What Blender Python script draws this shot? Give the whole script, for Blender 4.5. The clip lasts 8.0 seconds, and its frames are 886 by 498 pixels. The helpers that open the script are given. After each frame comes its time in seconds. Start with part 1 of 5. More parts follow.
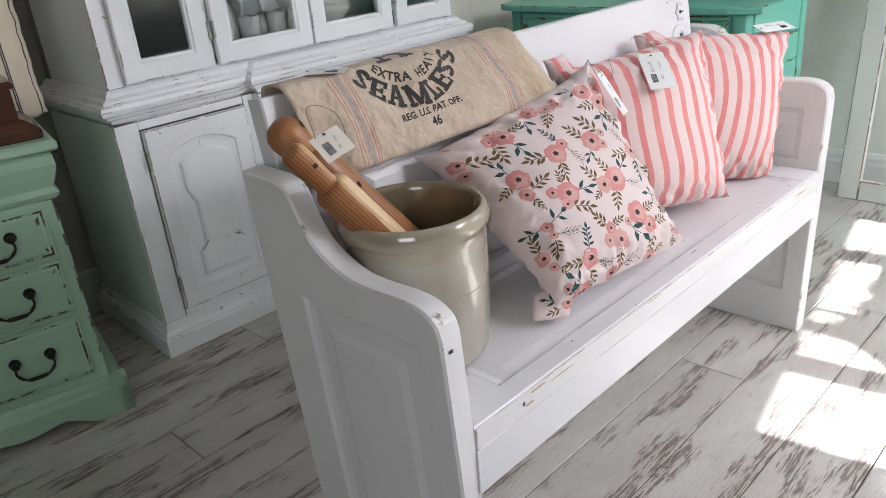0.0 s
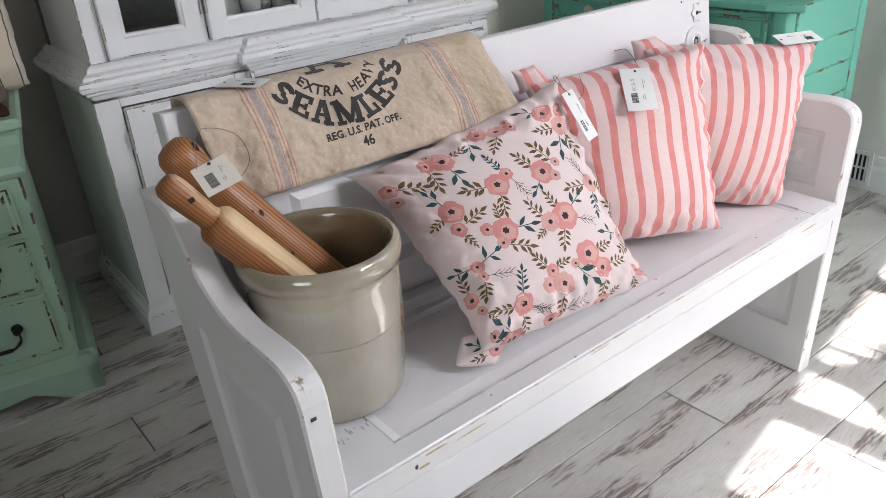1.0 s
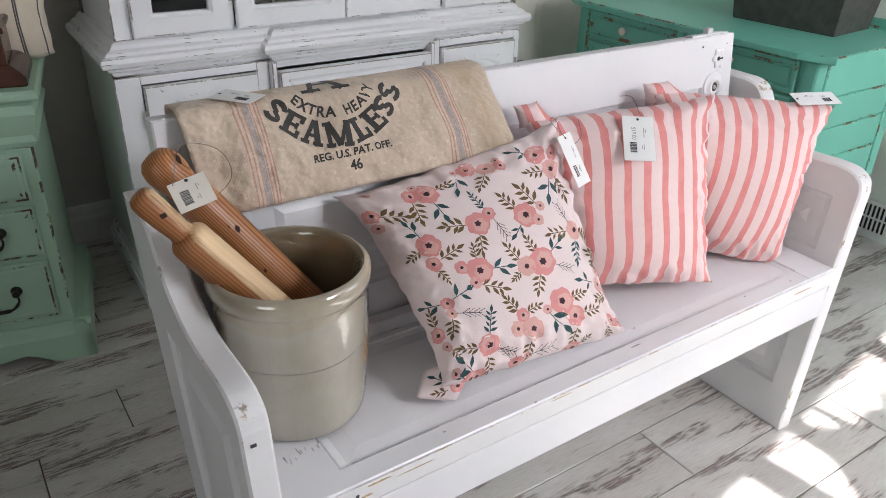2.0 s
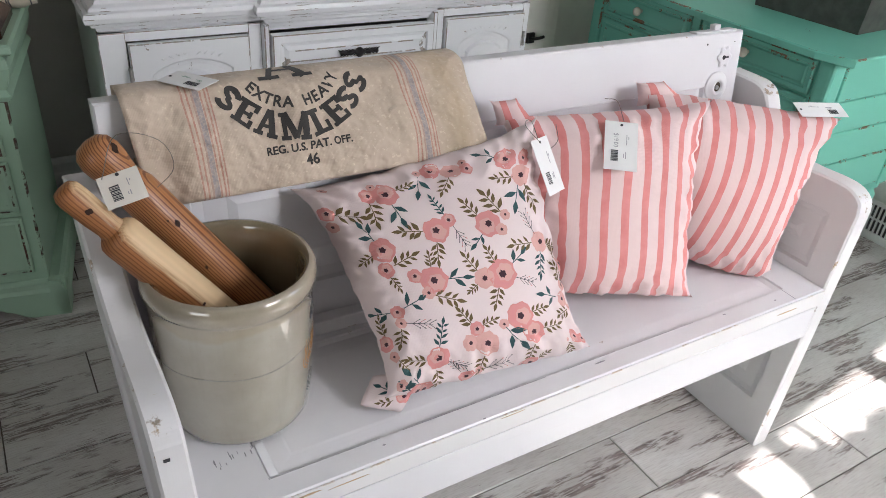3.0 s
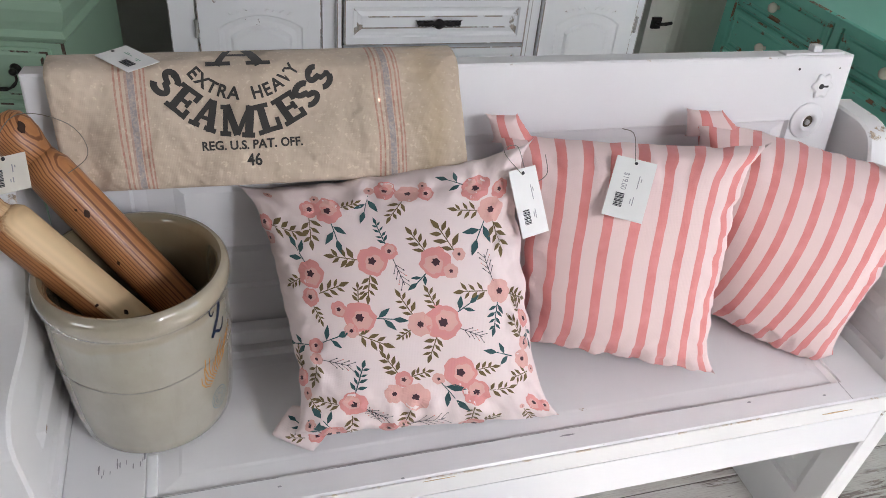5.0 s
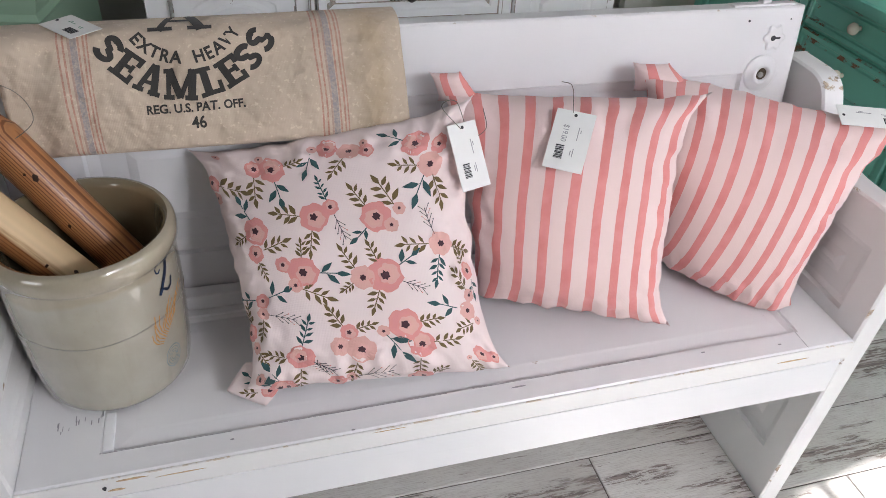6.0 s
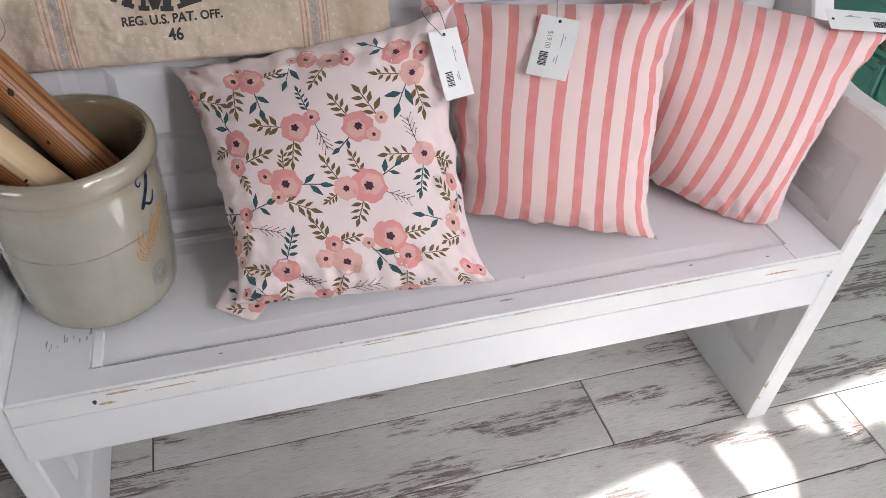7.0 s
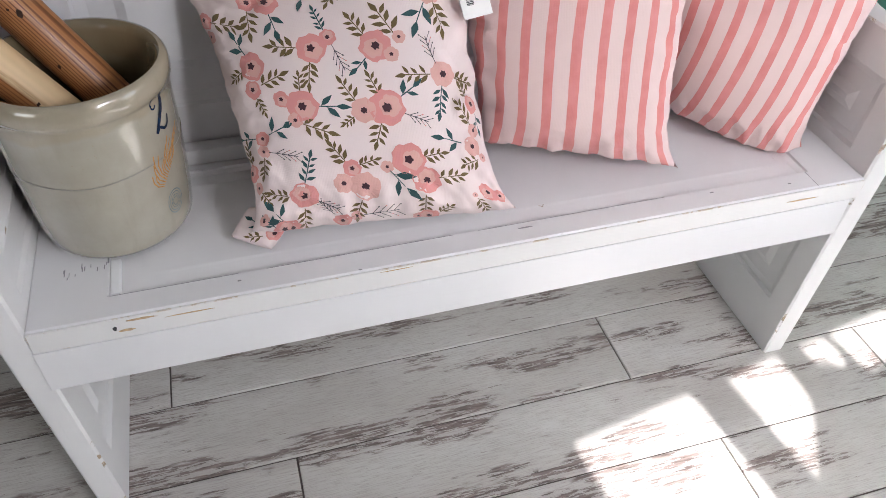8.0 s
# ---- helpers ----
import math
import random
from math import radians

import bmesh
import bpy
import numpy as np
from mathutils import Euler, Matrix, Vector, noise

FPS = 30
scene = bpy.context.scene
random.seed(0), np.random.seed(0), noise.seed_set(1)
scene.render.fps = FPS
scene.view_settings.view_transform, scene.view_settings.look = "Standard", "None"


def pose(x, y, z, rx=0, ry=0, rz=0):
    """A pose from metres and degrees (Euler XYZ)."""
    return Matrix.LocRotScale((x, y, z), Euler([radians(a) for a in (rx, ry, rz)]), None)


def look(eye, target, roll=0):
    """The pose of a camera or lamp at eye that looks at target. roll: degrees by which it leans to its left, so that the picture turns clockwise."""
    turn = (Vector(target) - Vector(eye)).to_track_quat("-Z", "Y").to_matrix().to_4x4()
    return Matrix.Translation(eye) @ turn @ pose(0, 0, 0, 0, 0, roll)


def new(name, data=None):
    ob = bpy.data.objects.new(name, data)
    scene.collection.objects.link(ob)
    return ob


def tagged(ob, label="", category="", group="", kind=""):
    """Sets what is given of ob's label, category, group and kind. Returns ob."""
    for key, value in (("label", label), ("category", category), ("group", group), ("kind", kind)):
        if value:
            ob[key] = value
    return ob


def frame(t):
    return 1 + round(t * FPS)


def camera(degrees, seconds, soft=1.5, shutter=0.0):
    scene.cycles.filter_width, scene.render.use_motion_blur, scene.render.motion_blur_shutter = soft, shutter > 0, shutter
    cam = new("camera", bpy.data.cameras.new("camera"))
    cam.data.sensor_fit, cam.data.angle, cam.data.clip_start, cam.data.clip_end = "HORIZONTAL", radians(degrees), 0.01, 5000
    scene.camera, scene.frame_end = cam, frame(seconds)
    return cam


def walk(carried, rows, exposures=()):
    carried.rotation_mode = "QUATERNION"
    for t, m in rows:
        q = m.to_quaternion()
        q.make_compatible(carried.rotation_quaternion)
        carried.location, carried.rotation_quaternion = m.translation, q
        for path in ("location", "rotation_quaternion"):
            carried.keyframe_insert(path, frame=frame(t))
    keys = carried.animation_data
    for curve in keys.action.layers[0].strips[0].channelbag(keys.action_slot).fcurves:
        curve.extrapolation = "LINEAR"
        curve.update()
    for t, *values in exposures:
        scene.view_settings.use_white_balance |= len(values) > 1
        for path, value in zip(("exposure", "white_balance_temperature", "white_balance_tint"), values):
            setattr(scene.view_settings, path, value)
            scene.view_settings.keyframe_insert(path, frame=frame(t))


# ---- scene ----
cam = camera(60.3, 8.0, soft=0.8)
PATH = [
    (0, (-0.621, -0.642, 1.14), (0.645, 0.682, 0.337), -5.7),
    (0.5, (-0.457, -0.652, 1.176), (0.73, 0.734, 0.357), -5.8),
    (1, (-0.327, -0.7, 1.199), (0.755, 0.72, 0.298), -4.1),
    (1.5, (-0.26, -0.729, 1.247), (0.776, 0.706, 0.315), 0.2),
    (2.8, (-0.148, -0.716, 1.314), (0.814, 0.716, 0.302), 3.7),
    (3, (-0.098, -0.701, 1.326), (0.831, 0.722, 0.272), 4.8),
    (3.5, (0.007, -0.648, 1.324), (0.842, 0.776, 0.194), 5.4),
    (4, (0.081, -0.614, 1.336), (0.815, 0.839, 0.174), 4.7),
    (4.2, (0.118, -0.607, 1.343), (0.801, 0.882, 0.195), 5.3),
    (5.3, (0.312, -0.666, 1.359), (0.813, 0.857, 0.163), 5.5),
    (5.5, (0.331, -0.686, 1.353), (0.826, 0.843, 0.162), 5.0),
    (6, (0.362, -0.712, 1.338), (0.841, 0.805, 0.126), 3.5),
    (6.5, (0.378, -0.744, 1.306), (0.852, 0.737, 0.048), 3.1),
    (7, (0.372, -0.753, 1.283), (0.841, 0.694, -0.015), 2.7),
    (7.5, (0.365, -0.769, 1.258), (0.824, 0.636, -0.09), 2.0),
    (8, (0.345, -0.772, 1.233), (0.788, 0.615, -0.138), 2.0),
]
walk(cam, [(t, look(eye, target, roll)) for t, eye, target, roll in PATH],
     [(0.0, 1.95), (1.5, 1.88), (3.0, 1.84), (4.0, 1.78), (5.5, 1.72), (7.0, 1.66), (8.0, 1.70)])

# ---------------------------------------------------------------- world, sun, light
world = bpy.data.worlds.new("daylight")
scene.world = world
world.use_nodes = True
wn = world.node_tree.nodes
SUN_ELEV, SUN_AZ = 44.8, 172.0          # degrees; azimuth from +y, clockwise seen from above
sky = wn.new("ShaderNodeTexSky")
sky.sky_type, sky.sun_disc = "NISHITA", False
sky.sun_elevation, sky.sun_rotation = radians(SUN_ELEV), radians(SUN_AZ)
world.node_tree.links.new(sky.outputs[0], wn["Background"].inputs[0])
wn["Background"].inputs[1].default_value = 0.05

sun_way = Vector((math.sin(radians(SUN_AZ)) * math.cos(radians(SUN_ELEV)), math.cos(radians(SUN_AZ)) * math.cos(radians(SUN_ELEV)), math.sin(radians(SUN_ELEV))))
sun = new("sun", bpy.data.lights.new("sun", "SUN"))
sun.data.energy, sun.data.angle, sun.data.color = 5.0, radians(0.55), (1.0, 0.97, 0.97)
sun.matrix_world = look(sun_way * 10, (0, 0, 0))


def window_and_fill_light(x, y, z, aim, wide, high, watts, tint):
    lamp = new("window_and_fill_light", bpy.data.lights.new("window_and_fill_light", "AREA"))
    lamp.data.shape, lamp.data.size, lamp.data.size_y = "RECTANGLE", wide, high
    lamp.data.energy, lamp.data.color = watts, tint
    lamp.matrix_world = look((x, y, z), aim)


window_and_fill_light(1.78, -2.10, 1.70, (1.45, 0.6, 0.85), 1.0, 0.88, 30, (0.925, 0.915, 1.0))
# Unseen fill lamp, added to brighten the left-facing sides and dresser.
window_and_fill_light(-2.58, -1.80, 1.35, (-0.4, 0.8, 0.4), 1.3, 1.4, 4.0, (1.0, 0.98, 0.96))
# Second unseen fill lamp, added on the east side behind the view.
window_and_fill_light(2.52, -1.15, 1.45, (0.0, -1.15, 1.2), 1.1, 1.4, 1.8, (0.90, 0.90, 1.0))
scene.view_settings.exposure = 1.86


# ---------------------------------------------------------------- materials
class Graph:
    """A small wrapper that makes node materials short to write."""

    def __init__(self, name, rough=0.5, metal=0.0):
        self.mat = bpy.data.materials.new(name)
        self.mat.use_nodes = True
        self.t = self.mat.node_tree
        self.b = self.t.nodes["Principled BSDF"]
        self.b.inputs["Roughness"].default_value = rough
        self.b.inputs["Metallic"].default_value = metal

    def node(self, kind, **sockets):
        n = self.t.nodes.new(kind)
        for k, v in sockets.items():
            self.put(n.inputs[k.replace("_", " ")], v)
        return n

    def put(self, socket, v):
        if isinstance(v, bpy.types.NodeSocket):
            self.t.links.new(v, socket)
        elif isinstance(v, tuple) and len(v) == 3 and socket.type == "RGBA":
            socket.default_value = (*v, 1)
        else:
            socket.default_value = v

    def coords(self, scale=(1, 1, 1), kind="Object", turn=(0, 0, 0), shift=None):
        c = self.t.nodes.new("ShaderNodeTexCoord").outputs[kind]
        m = self.node("ShaderNodeMapping", Vector=c)
        m.inputs["Scale"].default_value = scale
        m.inputs["Rotation"].default_value = [radians(a) for a in turn]
        if shift is not None:
            self.t.links.new(shift, m.inputs["Location"])
        return m.outputs[0]

    def noise(self, at, scale, detail=5, rough=0.55, warp=0.0):
        n = self.node("ShaderNodeTexNoise", Vector=at, Scale=scale, Detail=detail, Roughness=rough, Distortion=warp)
        return n.outputs["Fac"]

    def math(self, op, a, b=0.0):
        n = self.t.nodes.new("ShaderNodeMath")
        n.operation = op
        self.put(n.inputs[0], a)
        self.put(n.inputs[1], b)
        return n.outputs[0]

    def ramp(self, f, *stops):
        r = self.t.nodes.new("ShaderNodeValToRGB")
        e = r.color_ramp.elements
        while len(e) < len(stops):
            e.new(0.5)
        for k, (p, c) in zip(e, stops):
            k.position = p
            k.color = (*c, 1) if isinstance(c, tuple) else (c, c, c, 1)
        self.t.links.new(f, r.inputs[0])
        return r.outputs[0]

    def mix(self, f, a, b):
        n = self.t.nodes.new("ShaderNodeMix")
        n.data_type = "RGBA"
        self.put(n.inputs[0], f)
        self.put(n.inputs[6], a)
        self.put(n.inputs[7], b)
        return n.outputs[2]

    def bump(self, h, strength=0.3, far=0.002, after=None):
        n = self.node("ShaderNodeBump", Height=h, Strength=strength, Distance=far)
        if after is not None:
            self.t.links.new(after, n.inputs["Normal"])
        return n.outputs[0]

    def edges(self):
        """1 on the narrow rounded edges, 0 on flats."""
        a = self.t.nodes.new("ShaderNodeAttribute")
        a.attribute_name = "wear"
        return a.outputs["Fac"]

    def colour(self, v):
        self.put(self.b.inputs["Base Color"], v)

    def normal(self, v):
        self.put(self.b.inputs["Normal"], v)

    def rough(self, v):
        self.put(self.b.inputs["Roughness"], v)


def plain(name, rgb, rough=0.5, metal=0.0, vary=0.12, scale=60, bump=0.15):
    g = Graph(name, rough, metal)
    at = g.coords()
    n = g.noise(at, scale, 4)
    dark = tuple(c * (1 - vary) for c in rgb)
    light = tuple(min(1, c * (1 + vary)) for c in rgb)
    g.colour(g.ramp(n, (0.3, dark), (0.7, light)))
    g.normal(g.bump(n, bump, 0.001))
    return g.mat


def old_paint(name, rgb, under, grain=(2, 40, 40), wear=0.5, rough=0.42, spots=0.0, tint=0.06, deep=(0.3, 0.25, 0.2)):
    """Brushed paint over wood, rubbed through at the edges and chipped here and there."""
    g = Graph(name, rough)
    own = g.t.nodes.new("ShaderNodeObjectInfo").outputs["Random"]
    off = g.node("ShaderNodeCombineXYZ", X=g.math("MULTIPLY", own, 7.0), Y=g.math("MULTIPLY", own, 11.0), Z=g.math("MULTIPLY", own, 5.0)).outputs[0]
    at = g.coords(grain, shift=off)
    fibre = g.noise(at, 3.0, 6, 0.6)
    broad = g.noise(g.coords(shift=off), 5.0, 4)
    fine = g.noise(g.coords(shift=off), 70.0, 5, 0.65)
    base = g.mix(g.math("MULTIPLY", broad, tint * 8), rgb, tuple(c * (1 - tint * 2) for c in rgb))
    base = g.mix(g.math("MULTIPLY", g.ramp(fibre, (0.62, 0.0), (0.75, 1.0)), tint * 2), base, tuple(c * 0.72 for c in rgb))
    e = g.edges()
    patch = g.noise(g.coords(shift=off), 14.0, 5, 0.7)
    rub = g.math("MULTIPLY", e, g.ramp(patch, (0.66 - 0.3 * wear, 0.0), (0.70 - 0.3 * wear, 1.0)))
    rub = g.math("MULTIPLY", rub, g.ramp(fine, (0.3, 0.3), (0.5, 1.0)))
    mask = rub
    if spots:
        chip = g.ramp(g.noise(g.coords(shift=off), 9.0, 8, 0.72, 0.4), (0.71 - spots * 0.1, 0.0), (0.72 - spots * 0.1, 1.0))
        mask = g.math("MAXIMUM", rub, chip)
    line = g.math("MULTIPLY", g.ramp(g.noise(g.coords(tuple(c * 1.6 for c in grain), shift=off), 1.3, 7, 0.75, 0.6), (0.70, 0.0), (0.73, 1.0)), 0.5)
    base = g.mix(line, base, tuple(0.5 * a + 0.3 * b for a, b in zip(rgb, under)))
    bare = g.mix(g.ramp(fine, (0.4, 0.0), (0.6, 1.0)), under, deep)
    g.colour(g.mix(mask, base, bare))
    h = g.math("SUBTRACT", g.math("ADD", g.math("MULTIPLY", fibre, 0.5), g.math("MULTIPLY", fine, 0.12)), g.math("MULTIPLY", mask, 0.8))
    g.normal(g.bump(h, 0.28, 0.0012))
    g.rough(g.mix(mask, (rough, rough, rough), (0.75, 0.75, 0.75)))
    return g.mat


def wood(name, light, dark, along="z", rings=22.0, rough=0.5, knots=True, sap=None):
    """Turned softwood with growth rings drawn out along the axis."""
    g = Graph(name, rough)
    sc = {"z": (1, 1, 0.06), "x": (0.06, 1, 1), "y": (1, 0.06, 1)}[along]
    at = g.coords(sc)
    w = g.node("ShaderNodeTexWave", Vector=at, Scale=rings, Distortion=1.6, Detail=3.0, Detail_Scale=1.5)
    w.wave_type, w.rings_direction = "BANDS", "X"
    fibre = g.noise(g.coords(tuple(c * 8 for c in sc)), 30, 5)
    c = g.ramp(w.outputs["Fac"], (0.12, dark), (0.42, light), (1.0, tuple(0.8 * a + 0.2 * b for a, b in zip(light, dark))))
    c = g.mix(g.math("MULTIPLY", fibre, 0.5), c, tuple(a * 0.7 for a in light))
    if sap:
        split = g.t.nodes.new("ShaderNodeSeparateXYZ")
        g.t.links.new(g.coords(), split.inputs[0])
        side = g.math("ADD", g.math("MULTIPLY", split.outputs[0], 14.0), g.math("MULTIPLY", fibre, 0.25))
        c = g.mix(g.ramp(side, (0.27, 0.0), (0.40, 1.0)), c, g.mix(g.math("MULTIPLY", w.outputs["Fac"], 0.4), sap, tuple(a * 0.85 for a in sap)))
    if knots:
        spot = g.ramp(g.noise(g.coords((1, 1, 0.6)), 17.0, 2, 0.4), (0.72, 0.0), (0.76, 1.0))
        c = g.mix(spot, c, (0.07, 0.03, 0.015))
    g.colour(c)
    g.normal(g.bump(g.math("ADD", fibre, w.outputs["Fac"]), 0.12, 0.0006))
    return g.mat


def cloth(name, rgb, weave=900.0, vary=0.07, fold=0.25, crease_far=0.010, crease_scale=12.0, crease_detail=5):
    g = Graph(name, 0.85)
    at = g.coords()
    a = g.node("ShaderNodeTexWave", Vector=at, Scale=weave / 6.0, Distortion=0.6)
    a.bands_direction = "X"
    b = g.node("ShaderNodeTexWave", Vector=at, Scale=weave / 6.0, Distortion=0.6)
    b.bands_direction = "Z"
    thread = g.math("ADD", a.outputs["Fac"], b.outputs["Fac"])
    slub = g.noise(g.coords((30, 30, 4)), 6.0, 5, 0.7)
    broad = g.noise(at, crease_scale, crease_detail, 0.55)
    g.colour(g.mix(g.math("MULTIPLY", broad, 0.7), rgb, tuple(c * (1 - 2 * vary) for c in rgb)))
    crease = g.bump(broad, fold, crease_far)
    g.normal(g.bump(g.math("ADD", g.math("MULTIPLY", thread, 0.5), slub), 0.25, 0.0005, crease))
    g.b.inputs["Sheen Weight"].default_value = 0.15
    return g


BENCH = old_paint("bench_paint", (0.77, 0.765, 0.77), (0.55, 0.44, 0.33), wear=0.10, rough=0.33, tint=0.05)
BENCH_X = old_paint("bench_paint_along", (0.77, 0.765, 0.775), (0.52, 0.42, 0.33), grain=(3, 50, 50), wear=0.10, rough=0.30, tint=0.055)
BENCH_END = old_paint("bench_end_paint", (0.77, 0.765, 0.76), (0.50, 0.36, 0.22), grain=(50, 50, 3), wear=0.30, rough=0.36, tint=0.055)
HUTCH = old_paint("hutch_paint", (0.83, 0.84, 0.85), (0.16, 0.15, 0.12), grain=(30, 30, 4), wear=0.84, rough=0.45, spots=0.3, tint=0.04, deep=(0.42, 0.36, 0.31))
# Hutch white with shade and green bounce mixed into the base colour; edge wear kept.
HUTCH_SHADED_SIDE = old_paint("hutch_side_shaded", (0.64, 0.68, 0.65), (0.20, 0.15, 0.12), grain=(30, 30, 3), wear=0.6, rough=0.5, spots=0.1)
HUTCH_PLAIN = old_paint("hutch_clean_paint", (0.83, 0.84, 0.85), (0.16, 0.15, 0.12), grain=(30, 30, 4), wear=0.30, rough=0.45, spots=0.1, tint=0.04, deep=(0.42, 0.36, 0.31))
GREEN = old_paint("sage_green_paint", (0.33, 0.49, 0.36), (0.055, 0.035, 0.025), grain=(4, 40, 40), wear=0.52, rough=0.42, spots=0.24, tint=0.04, deep=(0.08, 0.045, 0.03))
TEAL = old_paint("teal_paint", (0.17, 0.53, 0.41), (0.16, 0.08, 0.045), grain=(40, 4, 40), wear=0.40, rough=0.38, spots=0.12, tint=0.05, deep=(0.26, 0.15, 0.09))
FRAME_PAINT = old_paint("frame_paint", (0.82, 0.81, 0.78), (0.25, 0.19, 0.14), wear=0.8, rough=0.5, spots=0.3)
TRIM = plain("trim_paint", (0.80, 0.81, 0.79), 0.4, vary=0.03, scale=20, bump=0.05)
WALL = plain("wall_paint", (0.80, 0.83, 0.77), 0.75, vary=0.035, scale=9, bump=0.08)
NORTH = plain("warm_grey_wall_paint", (0.60, 0.585, 0.55), 0.75, vary=0.035, scale=9, bump=0.08)
# Walls out of view, coloured dark to cut the bounced fill.
UNSEEN_WALL = plain("unseen_wall_dark", (0.30, 0.29, 0.27), 0.8, vary=0.06, scale=6, bump=0.08)
CREAM = plain("cream_paint", (0.66, 0.65, 0.58), 0.5, vary=0.04, scale=14, bump=0.08)
# Ceiling out of view, greyed to hold bounced light down.
CEIL = plain("ceiling_low_bounce", (0.55, 0.55, 0.54), 0.8, vary=0.02, scale=12, bump=0.05)
IRON = plain("black_iron", (0.02, 0.018, 0.017), 0.42, 0.6, vary=0.4, scale=90, bump=0.4)
STEEL = plain("dull_steel", (0.42, 0.41, 0.39), 0.38, 0.85, vary=0.15, scale=120)
BRASS = plain("aged_lock", (0.09, 0.07, 0.05), 0.4, 0.8, vary=0.3, scale=90)
KNOB = plain("cream_knob", (0.74, 0.70, 0.58), 0.25, vary=0.05)
CARD = plain("tag_card", (0.82, 0.82, 0.80), 0.7, vary=0.02, scale=30, bump=0.05)
KRAFT = plain("kraft_card", (0.74, 0.70, 0.62), 0.75, vary=0.04, scale=30, bump=0.05)
GREEN_INK = plain("green_ink", (0.25, 0.42, 0.32), 0.7, vary=0.1)
INK = plain("ink", (0.035, 0.035, 0.04), 0.7, vary=0.2)
GREY_INK = plain("grey_ink", (0.30, 0.30, 0.32), 0.7, vary=0.1)
BLUE_INK = plain("cobalt_glaze", (0.008, 0.022, 0.055), 0.15, vary=0.3)
SLATE_INK = plain("slate_glaze", (0.20, 0.25, 0.26), 0.2, vary=0.3)
RUST_INK = plain("rust_glaze", (0.46, 0.23, 0.08), 0.2, vary=0.25, scale=200)
DARKBOX = plain("dark_metal_box", (0.10, 0.095, 0.085), 0.5, 0.3, vary=0.25, scale=30)
BLUE = plain("blue_glass_jar", (0.03, 0.16, 0.30), 0.15, vary=0.2)
STRING = plain("wire_string", (0.16, 0.15, 0.13), 0.5, vary=0.2)
JOINT = plain("tile_joint", (0.12, 0.10, 0.09), 0.9, vary=0.2, scale=80)
PORCELAIN = plain("white_porcelain", (0.80, 0.80, 0.77), 0.15, vary=0.03, scale=10, bump=0.02)
DISHGREY = plain("grey_ceramic", (0.42, 0.42, 0.42), 0.2, vary=0.05, scale=10, bump=0.02)
VENTDARK = plain("vent_dark", (0.03, 0.03, 0.03), 0.8)

FRAME_WHITE = plain("white_gloss", (0.86, 0.87, 0.88), 0.3, vary=0.02, scale=40)
BARE = plain("bare_wood", (0.50, 0.36, 0.22), 0.7, vary=0.3, scale=200)
BENCH_EDGE = old_paint("bench_rough_edge", (0.77, 0.762, 0.75), (0.55, 0.44, 0.32), grain=(6, 30, 30), wear=0.4, rough=0.45, spots=0.3, tint=0.06, deep=(0.62, 0.55, 0.46))
# Dark grey carries the shade inside the hutch, on back board and shelves.
HUTCH_INSIDE_SHADE = plain("hutch_inside_shade", (0.20, 0.20, 0.19), 0.6, vary=0.08, scale=12)

g = Graph("window_glass", 0.02)
g.b.inputs["Transmission Weight"].default_value = 1.0
g.b.inputs["IOR"].default_value = 1.45
g.colour((0.95, 0.98, 0.97))
GLASS = g.mat


def stoneware(name, rgb, stain):
    g = Graph(name, 0.13)
    at = g.coords()
    cloud = g.noise(at, 9.0, 5, 0.6)
    speck = g.ramp(g.noise(at, 210.0, 2), (0.70, 0.0), (0.76, 1.0))
    c = g.ramp(cloud, (0.3, tuple(v * 0.80 for v in rgb)), (0.7, rgb))
    drip = g.noise(g.coords((9, 9, 1.1)), 5.0, 4, 0.6)
    c = g.mix(g.math("MULTIPLY", g.ramp(drip, (0.52, 0.0), (0.66, 1.0)), 0.30), c, tuple(v * 0.72 for v in rgb))
    c = g.mix(g.math("MULTIPLY", speck, 0.35), c, stain)
    sp = g.t.nodes.new("ShaderNodeSeparateXYZ")
    g.t.links.new(at, sp.inputs[0])
    edge = g.math("ADD", g.math("MULTIPLY", sp.outputs[2], 4.0), g.math("MULTIPLY", cloud, 0.25))
    c = g.mix(g.math("MULTIPLY", g.ramp(edge, (0.97, 0.0), (1.16, 1.0)), 0.35), c, stain)
    g.colour(c)
    g.normal(g.bump(g.noise(at, 26.0, 4), 0.06, 0.004))
    g.b.inputs["Coat Weight"].default_value = 1.0
    g.b.inputs["Coat Roughness"].default_value = 0.05
    g.b.inputs["Coat IOR"].default_value = 1.85
    return g.mat


CROCK = stoneware("crock_glaze", (0.43, 0.395, 0.315), (0.33, 0.255, 0.15))
CROCK_IN = stoneware("crock_inside_glaze", (0.23, 0.195, 0.125), (0.20, 0.15, 0.08))
SEAM = plain("crock_seam", (0.27, 0.25, 0.21), 0.3, vary=0.25, scale=80)
PIN_DARK = wood("red_pine", (0.50, 0.22, 0.085), (0.12, 0.032, 0.009), rings=80.0, rough=0.38)
PIN_LIGHT = wood("pale_pine", (0.40, 0.165, 0.055), (0.20, 0.065, 0.02), rings=60.0, sap=(0.74, 0.54, 0.31))
KNOT = plain("wood_knot", (0.035, 0.015, 0.008), 0.9, vary=0.3, scale=150)
MAHOGANY = wood("dark_mahogany", (0.085, 0.035, 0.022), (0.03, 0.012, 0.009), along="x", rings=14.0, rough=0.22, knots=False)

